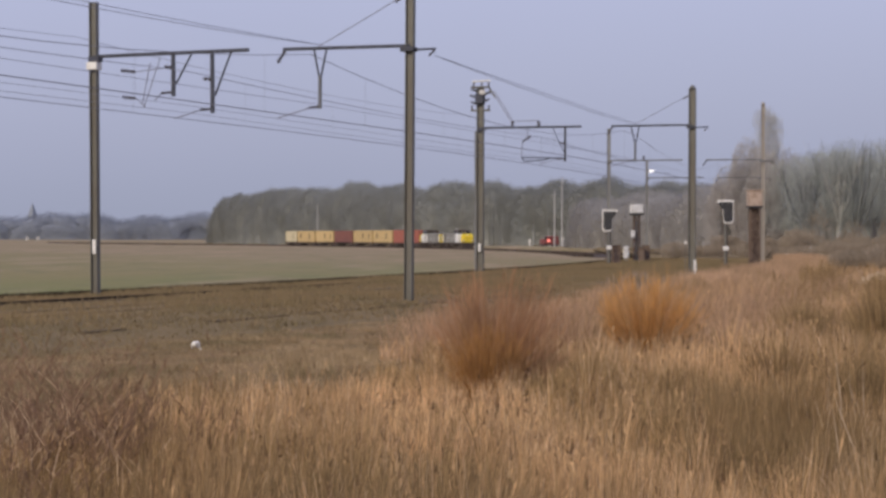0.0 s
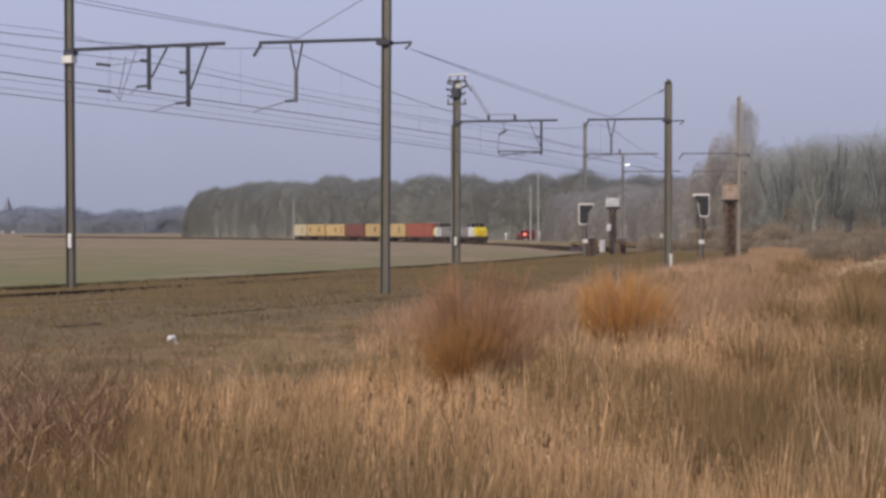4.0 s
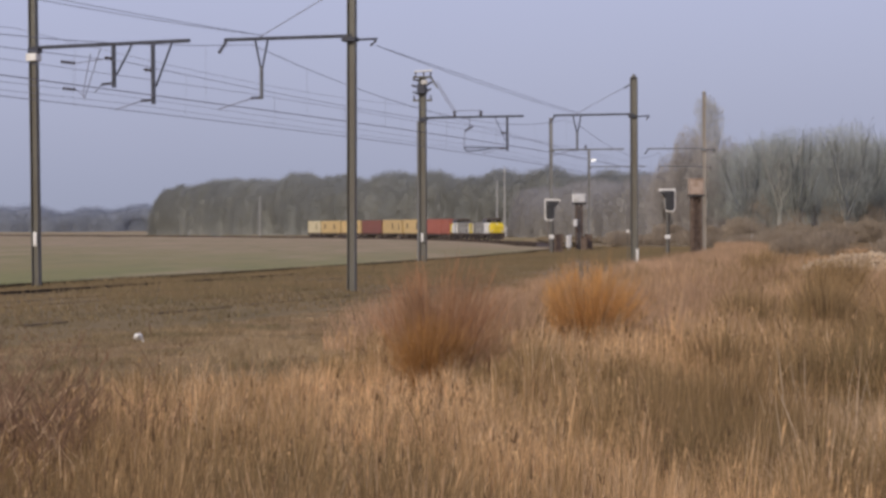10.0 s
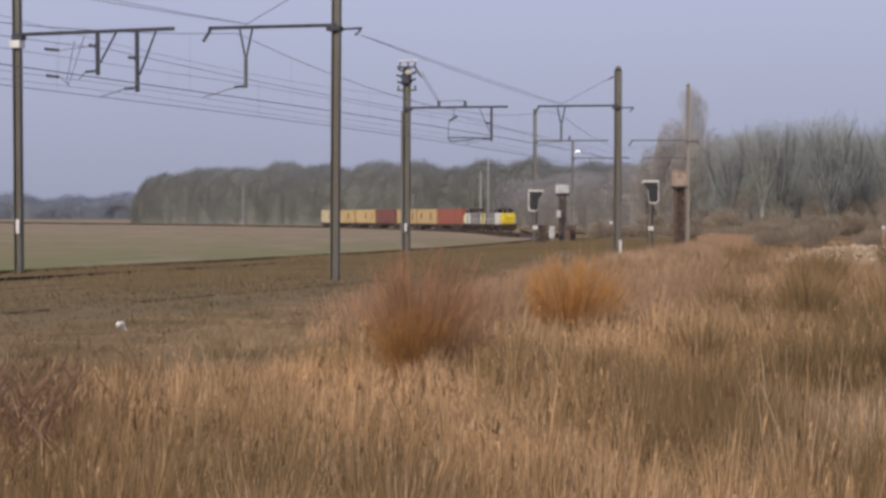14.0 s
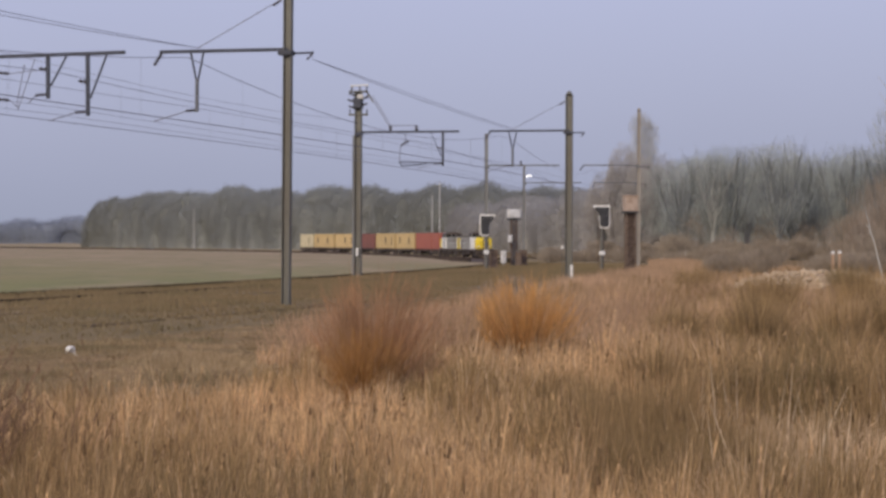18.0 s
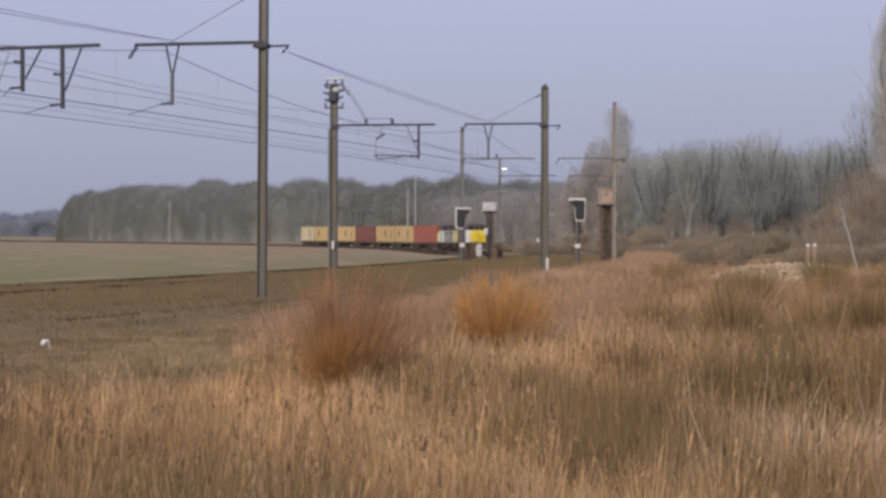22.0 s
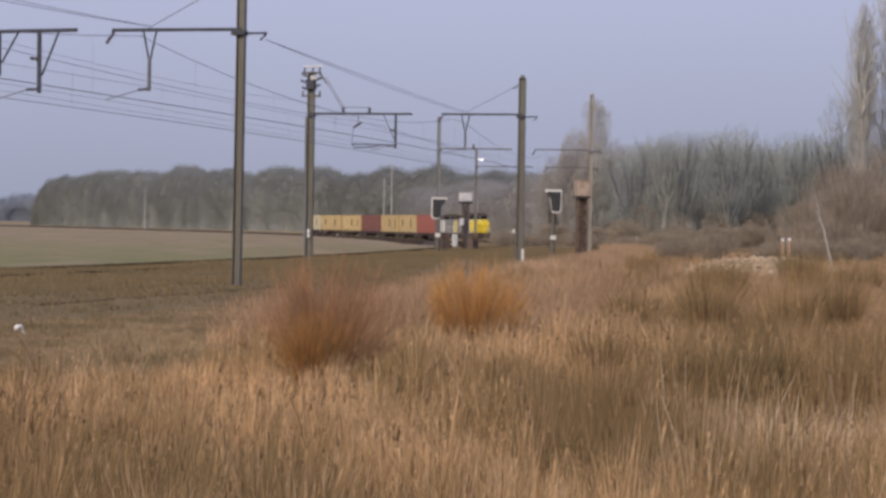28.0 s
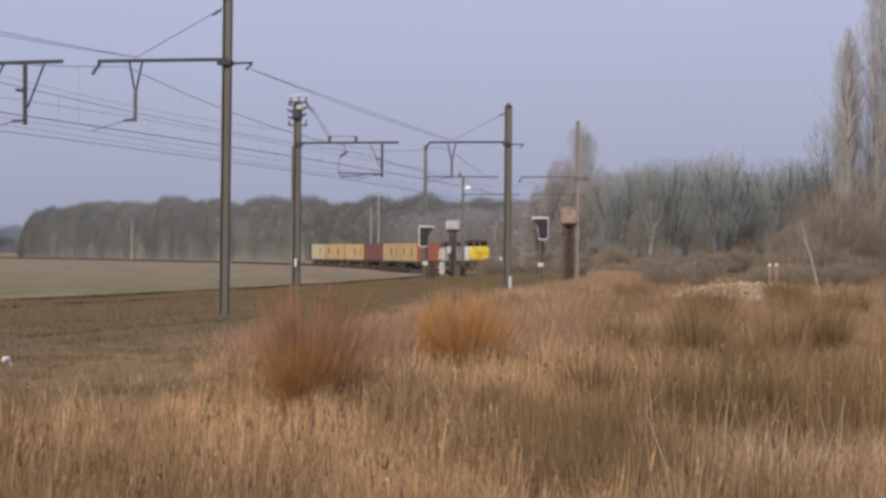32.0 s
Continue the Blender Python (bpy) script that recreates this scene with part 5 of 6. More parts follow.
def wood_edge(name, label, edge, high, size, twigs, width, material, inner, rng, rise=1.6):
    """The long outer edge of a dense wood: overlapping rounded crowns, with twigs standing out of them all over."""
    edge = np.array(edge, float)
    seg = np.concatenate([[0], np.cumsum(np.linalg.norm(np.diff(edge, axis=0), axis=1))])
    ns, nt = int(seg[-1] / (0.22 * size)), 44
    s = np.linspace(0, seg[-1], ns)
    x, y = np.interp(s, seg, edge[:, 0]), np.interp(s, seg, edge[:, 1])
    tx, ty = np.gradient(x, s), np.gradient(y, s)
    tx, ty = np.convolve(np.pad(tx, 20, "edge"), np.ones(41) / 41, "valid"), np.convolve(np.pad(ty, 20, "edge"), np.ones(41) / 41, "valid")
    ln = np.hypot(tx, ty)
    front = np.stack([ty, -tx], 1) / ln[:, None]
    h = high(x) * np.clip(s / (rise * size), 0.05, 1) ** 0.42
    th = math.pi * np.linspace(0, 1, nt) ** 1.5
    up, out = np.sin(th) ** 0.45, np.sign(np.cos(th)) * np.abs(np.cos(th)) ** 0.7
    # crowns: rounded swellings at random places of the edge
    n = int(seg[-1] / size * 5)
    cs, cu, cr = rng.uniform(0, seg[-1], n), rng.uniform(0.0, 0.62, n), rng.uniform(0.55, 1.25, n) * size
    cu[: n // 3] = rng.uniform(0.30, 0.62, n // 3)
    prof = th / math.pi
    swell = np.zeros((ns, nt))
    for a, u, r in zip(cs, cu, cr):
        d = ((s[:, None] - a) / r) ** 2 + ((prof[None, :] - u) * 2.6 * h.mean() / (r * 1.35)) ** 2
        swell = np.maximum(swell, r * 0.46 * np.sqrt(np.clip(1 - d, 0, 1)))
    deep = 1.3 * size
    co = np.zeros((ns, nt, 3))
    fx = (out[None, :] * deep + swell * np.cos(th)[None, :])
    co[:, :, 0] = x[:, None] + front[:, :1] * fx
    co[:, :, 1] = y[:, None] + front[:, 1:] * fx
    co[:, :, 2] = (h - 0.85 * size)[:, None] * up[None, :] + swell * np.sin(th)[None, :] - 0.8
    idx = np.arange(ns * nt).reshape(ns, nt)
    quads = np.stack([idx[:-1, :-1], idx[1:, :-1], idx[1:, 1:], idx[:-1, 1:]], -1).reshape(-1, 4)
    k, v, f = rng.integers(1, ns - 2, twigs), rng.integers(0, int(nt * 0.74), twigs), rng.random((twigs, 1))
    g = rng.random((twigs, 1))
    lie = np.stack([front[k, 0] * np.cos(th[v]), front[k, 1] * np.cos(th[v]), np.sin(th[v])], 1)
    base = (co[k, v] * f + co[k, v + 1] * (1 - f)) * g + (co[k + 1, v] * f + co[k + 1, v + 1] * (1 - f)) * (1 - g) + lie * (size * (rng.beta(1.2, 2.6, twigs) * 0.5 - 0.03))[:, None] + rng.normal(0, 0.09 * size, (twigs, 3))
    way = lie * 0.4 + rng.normal(0, 0.55, (twigs, 3)) + np.array([0, 0, 0.3])
    tip = base + way * (0.11 * size * rng.uniform(0.4, 1.3, twigs))[:, None]
    ob = flakes(base - way * 0.06 * size, tip, width * rng.uniform(0.6, 1.4, twigs), name, material, None, rng)
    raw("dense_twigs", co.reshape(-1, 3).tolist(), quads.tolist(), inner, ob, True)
    return tagged(ob, label, "woodland", kind="stuff")


def build_far_woods():
    rng = np.random.default_rng(7)
    wood_edge("far_wood", "mass of bare winter trees behind the railway curve, greyed by haze in its colour", ((-73, 655), (-51, 606), (-8, 505), (30, 462), (62, 440), (84, 420)),
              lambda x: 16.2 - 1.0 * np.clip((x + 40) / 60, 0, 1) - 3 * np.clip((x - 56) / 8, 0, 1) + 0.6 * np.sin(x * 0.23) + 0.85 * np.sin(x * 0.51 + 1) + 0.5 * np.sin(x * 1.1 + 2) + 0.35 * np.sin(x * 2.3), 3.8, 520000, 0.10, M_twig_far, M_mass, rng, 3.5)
    # pale stems along the edge of the far wood
    stems, faces = [], []
    for _ in range(90):
        u = rng.uniform(0, 1)
        x, y = np.interp(u, [0, 0.25, 0.6, 0.85, 1], [-52, -10, 30, 62, 80]), np.interp(u, [0, 0.25, 0.6, 0.85, 1], [600, 499, 456, 434, 416])
        h, lean = rng.uniform(6.0, 11.5), rng.normal(0, 0.4, 2)
        y -= rng.uniform(0.5, 2.5)
        tube(stems, faces, (x, y, -1.0), (x + lean[0] * 0.5, y, h * 0.55), 0.13, 0.10, 4)
        tube(stems, faces, (x + lean[0] * 0.5, y, h * 0.55), (x + lean[0] + rng.normal(0, 0.3), y, h), 0.10, 0.04, 4)
    ob = raw("wood_stems", [tuple(map(float, v)) for v in stems], faces, M_stem_far, None, True)
    tagged(ob, "pale slender stems along the edge of the far wood", "woodland", kind="stuff")
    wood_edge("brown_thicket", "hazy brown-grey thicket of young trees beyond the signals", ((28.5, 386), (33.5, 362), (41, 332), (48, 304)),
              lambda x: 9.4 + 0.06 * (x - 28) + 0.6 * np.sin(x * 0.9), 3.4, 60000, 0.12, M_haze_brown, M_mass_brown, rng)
    wood_edge("distant_wood", "low line of trees on the far horizon, haze in its blue-grey", ((-480, 1500), (-300, 1490), (-120, 1510)),
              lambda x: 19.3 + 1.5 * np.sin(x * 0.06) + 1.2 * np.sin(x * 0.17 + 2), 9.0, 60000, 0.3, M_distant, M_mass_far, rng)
    wood_edge("wood_interior", "inner trees of the wood, pale with the bright gaps between trunks", ((45, 322), (80, 318), (132, 326)),
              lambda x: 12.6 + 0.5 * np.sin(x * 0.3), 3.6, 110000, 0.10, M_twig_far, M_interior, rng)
    spots = [(x + rng.uniform(-1, 1), 228 + rng.uniform(-6, 8), 1.9 + rng.normal(0, 0.6), rng.uniform(1.6, 2.6)) for x in np.arange(33, 105, 1.5)]
    haze = [(x + rng.uniform(-1, 1), 232 + rng.uniform(-2, 14), rng.uniform(3.2, 6.4), rng.uniform(1.8, 3.0)) for x in np.arange(45, 104, 1.7)]
    far_wood("understorey", "hazy brown-grey saplings at the foot of the wood", haze, rng, 1300, 0.07, M_bramble)
    far_wood("undergrowth", "brown bramble undergrowth before the wood", spots, rng, 2600, 0.08, M_bramble)


# ---- shrubs, scrub and dry grass ----
def build_bush(name, label, x, y, height, width, n, material, seed, lift=0.0, lean=0.55, w=0.010, group="", ln=0.22):
    rng = np.random.default_rng(seed)
    bu = empty(name, pose(x, y, float(ground_z(x, y)) - 0.02), label, "shrub", group)
    k = max(14, n // 40)
    az, out = rng.uniform(0, 2 * np.pi, k), rng.uniform(0.1, 1, k) * width * 0.30
    base = np.stack([np.cos(az), np.sin(az), np.zeros(k)], 1) * 0.06
    tip = np.stack([np.cos(az) * out, np.sin(az) * out, rng.uniform(0.5, 0.8, k) * height], 1)
    blades(base, tip, np.full(k, w * 2.6), "stem", material, bu, 0.1, rng)
    t = lift + (1 - lift) * rng.beta(1.3, 1.25, n)
    az = rng.uniform(0, 2 * np.pi, n)
    wide = np.where(t > 0.75, np.sqrt(np.clip((1.02 - t) / 0.27, 0, 1)), 0.35 + 0.65 * np.clip(t / 0.75, 0, 1) ** 0.8)
    rad = width * 0.5 * wide * np.sqrt(rng.uniform(0, 1, n)) * (1 + 0.26 * np.sin(az * 3 + seed + t * 3) + 0.12 * np.sin(az * 5 + t * 8))
    p = np.stack([np.cos(az) * rad, np.sin(az) * rad, t * height], 1)
    d = np.stack([np.cos(az) * lean * rad / width, np.sin(az) * lean * rad / width, np.ones(n)], 1) + rng.normal(0, 0.16, (n, 3))
    ln = (height * ln * rng.uniform(0.5, 1.3, n))[:, None]
    flakes(p - d * ln * 0.6, p + d * ln * 0.4, w * 1.4 * rng.uniform(0.6, 1.5, n), "crown", material, bu, rng)
    return bu


def vase_shrub(name, label, x, y, height, width, stems, per, stem_mat, twig_mat, seed, low=0.3, w=0.006, tilt=0.0):
    """A shrub of many rods that fan out of one stool, each with fine side twigs in its upper part."""
    rng = np.random.default_rng(seed)
    bu = empty(name, pose(x, y, float(ground_z(x, y)) - 0.02), label, "shrub")
    az, u = rng.uniform(0, 2 * np.pi, stems), np.sqrt(rng.uniform(0, 1, stems))
    rad = width * 0.5 * u * (1 + 0.22 * np.sin(az * 3 + seed))
    base = np.stack([np.cos(az), np.sin(az), np.zeros(stems)], 1) * (u * width * 0.13)[:, None]
    top = height * (1 - 0.30 * u ** 2.5) * rng.beta(2.4, 1.3, stems)
    tip = np.stack([np.cos(az) * rad + tilt * top, np.sin(az) * rad, top], 1)
    blades(base, tip, w * 1.5 * rng.uniform(0.7, 1.4, stems), "stem", stem_mat, bu, 0.10, rng)
    k = np.repeat(np.arange(stems), per)
    f = low + (1 - low) * rng.beta(1.4, 1.0, len(k))
    bow = np.where(f < 0.55, f / 0.55, 1.0)[:, None]
    at = base[k] + (tip - base)[k] * f[:, None]
    at[:, :2] -= (tip - base)[k][:, :2] * 0.10 * bow * (1 - f[:, None])
    way = (tip - base)[k] / np.linalg.norm((tip - base)[k], axis=1)[:, None] + rng.normal(0, 0.24, (len(k), 3))
    ln = height * rng.uniform(0.06, 0.24, len(k))[:, None]
    flakes(at, at + way * ln, w * rng.uniform(0.6, 1.3, len(k)), "crown", twig_mat, bu, rng)
    return bu


def branching_weed(name, label, x, y, height, width, stems, material, seed, w=0.008):
    """Dead weeds with forked side branches, standing in one loose clump."""
    rng = np.random.default_rng(seed)
    bu = empty(name, pose(x, y, float(ground_z(x, y)) - 0.02), label, "shrub", "branching weeds")
    B, T, W = [], [], []
    for _ in range(stems):
        b = np.array([rng.normal(0, width * 0.28), rng.normal(0, width * 0.28), 0.0])
        h = height * rng.uniform(0.55, 1.05)
        d = np.array([rng.normal(0, 0.22), rng.normal(0, 0.2), 1.0]) * h
        if rng.random() < 0.2:
            d[0] += rng.choice([-0.2, 0.5]) * h
        B.append(b), T.append(b + d), W.append(w * rng.uniform(0.8, 1.3))
        for _ in range(rng.integers(5, 10)):
            f = rng.uniform(0.25, 0.95)
            o = b + d * f
            s = np.array([rng.choice([-1, 1]) * rng.uniform(0.25, 0.9), rng.normal(0, 0.4), rng.uniform(0.5, 1.1)]) * h * rng.uniform(0.16, 0.34)
            B.append(o), T.append(o + s), W.append(w * 0.75)
            for _ in range(2):
                q = o + s * rng.uniform(0.3, 0.8)
                e = (s * 0.5 + rng.normal(0, 0.05, 3) * h)
                B.append(q), T.append(q + e), W.append(w * 0.55)
    blades(np.array(B), np.array(T), np.array(W), "stalk", material, bu, 0.06, rng)
    return bu


def scatter(rng, y0, y1, density, xl=-0.30, xr=0.42):
    """Points over the ground that the view sweeps, between two distances."""
    area = (xr - xl) * (y1 * y1 - y0 * y0) / 2
    n = int(area * density)
    y = np.sqrt(rng.uniform(y0 * y0, y1 * y1, n))
    return y * rng.uniform(xl, xr, n), y


def fbm(x, y, s, seed):
    """Cheap smooth noise, 0 to 1."""
    v = np.zeros_like(x)
    for k in range(4):
        a = seed * 1.7 + k * 2.1
        f = s * (1.0 + 0.8 * k)
        v += np.sin(x * f * math.cos(a) + y * f * math.sin(a) + a * 3) / (1 + 0.5 * k)
    return 0.5 + 0.5 * v / 2.6


def weed_patch(x, y):
    return np.maximum.reduce([np.exp(-((x - cx) / wx) ** 2 - ((y - cy) / wy) ** 2) for cx, cy, wx, wy in ((2.75, 16.5, 0.85, 4.0), (5.0, 18.5, 1.6, 2.6), (-1.2, 10.4, 1.8, 0.9), (-3.2, 14.0, 1.3, 4.0), (7.6, 28.0, 1.5, 6.0), (-2.2, 11.0, 1.2, 2.4), (8.0, 34.0, 1.6, 5.0), (-1.6, 12.4, 1.7, 1.4), (0.2, 11.8, 1.1, 0.9))])


def build_grass():
    rng = np.random.default_rng(3)
    B, T, W = [], [], []
    WB, WT, WW = [], [], []
    SB, ST, SW = [], [], []
    HB, HT, HW = [], [], []
    PB, PT, PW = [], [], []
    FB, FT, FW = [], [], []
    QB, QT, QW = [], [], []
    for y0, y1, den, wmin in ((6.5, 9, 500, 0.0056), (9, 16, 1200, 0.0064), (16, 24, 800, 0.0078), (24, 40, 340, 0.0115), (40, 70, 150, 0.017), (70, 150, 16, 0.05)):
        x, y = scatter(rng, y0, y1, den)
        x0, y0_ = x, y
        cell = 0.16 + 0.006 * y
        ix, iy = np.floor(x / cell), np.floor(y / (cell * 1.5))
        h1 = np.modf(np.abs(np.sin(ix * 12.9898 + iy * 78.233) * 43758.5453))[0]
        h2 = np.modf(np.abs(np.sin(ix * 39.346 + iy * 11.135) * 24634.6345))[0]
        cx, cy = (ix + h1) * cell, (iy + h2) * cell * 1.5
        x, y = x * 0.62 + cx * 0.38, y * 0.62 + cy * 0.38
        tuft = 0.62 + 0.7 * h2 * h1 ** 0.3
        o = offset_of(x, y)
        edge = np.interp(y, [20, 35, 50, 70, 100], [15.0, 13.0, 8.8, 6.6, 6.0]) + 2.6 * (fbm(x, y, 0.35, 1) - 0.5)
        z = ground_z(x, y)
        tall = o > edge
        clump = fbm(x, y, 1.3, 2)
        h = (0.22 + 0.55 * clump ** 1.4 + 0.35 * fbm(x, y, 0.3, 5)) * tuft * rng.uniform(0.45, 1.2, len(x))
        h = h * np.clip((o - edge) / 5.0 + 0.5, 0.5, 1.0) * (1 - 0.5 * np.exp(-((x - 0.55) / 1.0) ** 2 - ((y - 21.2) / 2.6) ** 2)) * (1 - 0.35 * np.exp(-((x - 3.1) / 0.9) ** 2 - ((y - 30.5) / 3.0) ** 2)) * (1 - 0.55 * np.exp(-((x + 2.9 - 0.19 * (15 - y)) / 1.0) ** 2 - ((y - 13.8) / 2.6) ** 2))
        dark = rng.random(len(x)) < 0.05 + 0.85 * weed_patch(x, y) + 0.25 * (fbm(x, y, 0.5, 9) > 0.72)
        lean = rng.normal(0, 1, (len(x), 2)) * rng.choice([0.12, 0.25, 0.5], (len(x), 1), p=[0.72, 0.25, 0.03]) * h[:, None] + np.stack([0.05 * h + (x - cx) * 0.35, (y - cy) * 0.3], 1)
        wid = wmin * rng.uniform(0.6, 1.6, len(x))
        base = np.stack([x, y, z - 0.02], 1)
        tip = base + np.concatenate([lean, h[:, None]], 1)
        h_far = np.clip((y - 27.0) / 6.0, 0, 1)
        tip[:, 2] -= h * 0.28 * h_far
        rosy = tall & ~dark & (rng.random(len(x)) < h_far * (0.55 + 0.5 * fbm(x, y, 0.4, 13)))
        QB.append(base[rosy]), QT.append(tip[rosy]), QW.append(wid[rosy])
        dark = dark & ~rosy
        bright = tall & ~dark & ~rosy & (rng.random(len(x)) < 0.05 + 0.24 * np.clip((fbm(x, y, 1.5, 21) - 0.5) * 4, 0, 1)) & (y < 45)
        PB.append(base[bright]), PT.append(base[bright] + (tip[bright] - base[bright]) * 1.08), PW.append(wid[bright] * 0.9)
        a = tall & ~dark & ~bright & ~rosy
        B.append(base[a]), T.append(tip[a]), W.append(wid[a])
        b = tall & dark
        WB.append(base[b]), WT.append(base[b] + (tip[b] - base[b]) * 1.15), WW.append(wid[b] * 1.15)
        plume = tall & (rng.random(len(x)) < 0.07) & ~dark & (y < 36)
        up, k = tip[plume], int(plume.sum())
        ln = rng.uniform(0.05, 0.13, k)[:, None]
        way = np.stack([rng.normal(0.08, 0.2, k), rng.normal(0, 0.2, k), np.ones(k)], 1)
        pw = wid[plume] * rng.uniform(1.2, 2.2, k)
        FB.append(up), FT.append(up + way * ln * 0.45), FW.append(pw)
        FB.append(up), FT.append(up - way * ln), FW.append(pw)
        heads = tall & (rng.random(len(x)) < np.where(dark, 0.02, 0.008) + 0.02 * np.exp(-((x + 1.2) / 2.6) ** 2 - ((y - 13.5) / 2.5) ** 2)) & (y < 30)
        up = tip[heads]
        HB.append(up - [0, 0, 0.05]), HT.append(up + np.stack([rng.normal(0, 0.01, len(up)), np.zeros(len(up)), rng.uniform(0.03, 0.09, len(up))], 1)), HW.append(wid[heads] * 2.6)
        s = (o > 6.3) & ~tall
        hs = h[s][:, None] * (0.26 + 0.42 * fbm(x[s], y[s], 0.9, 31) ** 2)[:, None]
        base[s, 0], base[s, 1] = x0[s], y0_[s]
        SB.append(base[s]), ST.append(base[s] + np.concatenate([lean[s] * 0.8, hs], 1)), SW.append(wid[s] * 1.2)
    for nm, lb, bb, tt, ww, mt in (("dry_grass", "tall straw-coloured dry grass on waste ground", B, T, W, M_grass), ("dry_weeds", "dark brown dead weed stalks among the grass", WB, WT, WW, M_weed), ("rosy_grass", "pinkish-brown dry grass further off", QB, QT, QW, M_pinkgrass), ("pale_grass", "bleached pale stalks among the dry grass", PB, PT, PW, M_palegrass), ("grass_plumes", "soft straw-coloured plumes of the dry grass", FB, FT, FW, M_plume), ("short_grass", "short dull grass beside the trackbed", SB, ST, SW, M_short), ("seed_heads", "small dark seed heads on dead stalks", HB, HT, HW, M_seed)):
        if nm in ("short_grass", "grass_plumes", "seed_heads"):
            ob = flakes(np.concatenate(bb), np.concatenate(tt), np.concatenate(ww), nm, mt, None, rng)
        else:
            ob = blades(np.concatenate(bb), np.concatenate(tt), np.concatenate(ww), nm, mt, None, 0.12, rng)
        tagged(ob, lb, "grass", kind="stuff")
    # tall pale stalks standing out of the grass
    x, y = scatter(rng, 9.0, 22.0, 1.1)
    keep = (offset_of(x, y) > 13) & (x > 0.8)
    x, y = x[keep], y[keep]
    base = np.stack([x, y, ground_z(x, y)], 1)
    tip = base + np.stack([rng.normal(0, 0.13, len(x)), rng.normal(0, 0.1, len(x)), rng.uniform(0.75, 1.15, len(x))], 1)
    ob = blades(base, tip, rng.uniform(0.008, 0.014, len(x)), "pale_stalks", M_grass, None, 0.1, rng)
    tagged(ob, "single tall pale dead stalks in the grass", "grass", kind="stuff")
    # a loose stand of tall bleached stalks, leaning this way and that
    k = 90
    x, y = rng.uniform(2.9, 7.2, k), rng.uniform(13.2, 19.0, k)
    base = np.stack([x, y, ground_z(x, y)], 1)
    tip = base + np.stack([rng.normal(-0.03, 0.16, k), rng.normal(0, 0.1, k), rng.uniform(0.65, 1.12, k)], 1)
    ob = blades(base, tip, rng.uniform(0.010, 0.018, k), "bleached_stalks", M_stalkpale, None, 0.2, rng)
    tagged(ob, "tall bleached dead stalks leaning in the grass", "grass", kind="stuff")
    # rougher grass on the ground round the viewpoint
    n = 32000
    x, y = rng.uniform(-9, 9, n), rng.uniform(-7, 6.7, n)
    base = np.stack([x, y, ground_z(x, y) - 0.02], 1)
    tip = base + np.stack([rng.normal(0.02, 0.08, n), rng.normal(0, 0.08, n), rng.uniform(0.15, 0.5, n) * (0.6 + 0.6 * fbm(x, y, 1.3, 2))], 1)
    ob = flakes(base, tip, rng.uniform(0.008, 0.018, n), "rough_grass", M_grass, None, rng)
    tagged(ob, "low straw-coloured dry grass on waste ground", "grass", kind="stuff")
    # dead dock stalks with dark clustered seed heads, standing in loose stands
    x, y = scatter(rng, 11.0, 26.0, 9.0)
    stand = np.exp(-((x - 4.2) / 2.6) ** 2 - ((y - 20) / 4.0) ** 2) + 0.7 * np.exp(-((x + 1.6) / 1.8) ** 2 - ((y - 13.5) / 2.0) ** 2) + 0.25 * (fbm(x, y, 0.8, 6) > 0.6)
    keep = (rng.random(len(x)) < stand * 0.38) & (offset_of(x, y) > 13.5)
    x, y = x[keep], y[keep]
    k = len(x)
    base = np.stack([x, y, ground_z(x, y)], 1)
    tip = base + np.stack([rng.normal(0.02, 0.06, k), rng.normal(0, 0.06, k), rng.uniform(0.55, 0.95, k)], 1)
    ob = blades(base, tip, rng.uniform(0.006, 0.010, k), "dock_stalks", M_weed, None, 0.08, rng)
    tagged(ob, "dead brown dock stalks in the grass", "weeds", kind="stuff")
    reps = 7
    at = np.repeat(tip, reps, 0) - np.repeat(tip - base, reps, 0) * (rng.random(k * reps)[:, None] * 0.26)
    to = at + np.stack([rng.normal(0, 0.014, k * reps), rng.normal(0, 0.014, k * reps), rng.uniform(0.02, 0.05, k * reps)], 1)
    ob = flakes(at, to, rng.uniform(0.012, 0.024, k * reps), "dock_seeds", M_seed, None, rng)
    tagged(ob, "dark brown seed clusters of the dead dock", "weeds", kind="stuff")
    # weeds at the foot of the far side of the trackbed
    a = rng.uniform(-60, 190, 80000)
    px, py, tn = np.interp(a, ARC, CX), np.interp(a, ARC, CY), np.interp(a, ARC, TURN)
    o = -6.3 + rng.normal(0, 0.22, len(a))
    base = np.stack([px + o * np.cos(tn), py - o * np.sin(tn), -0.22 + rail_z(a)], 1)
    tip = base + np.stack([rng.normal(0, 0.06, len(a)), rng.normal(0, 0.06, len(a)), rng.uniform(0.16, 0.27, len(a))], 1)
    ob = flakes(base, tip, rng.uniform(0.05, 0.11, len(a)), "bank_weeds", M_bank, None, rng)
    tagged(ob, "dark low weeds along the edge of the ballast", "grass", kind="stuff")
    # rough grass along the line where it runs on behind the field
    a = rng.uniform(178, 700, 26000)
    px, py, tn = np.interp(a, ARC, CX), np.interp(a, ARC, CY), np.interp(a, ARC, TURN)
    o = -10.2 + rng.normal(0, 0.4, len(a))
    base = np.stack([px + o * np.cos(tn), py - o * np.sin(tn), np.full(len(a), -0.66)], 1)
    tip = base + np.stack([rng.normal(0, 0.1, len(a)), rng.normal(0, 0.1, len(a)), rng.uniform(0.15, 0.42, len(a)) * (1.5 - 0.5 * np.clip((a - 178) / 60, 0, 1))], 1)
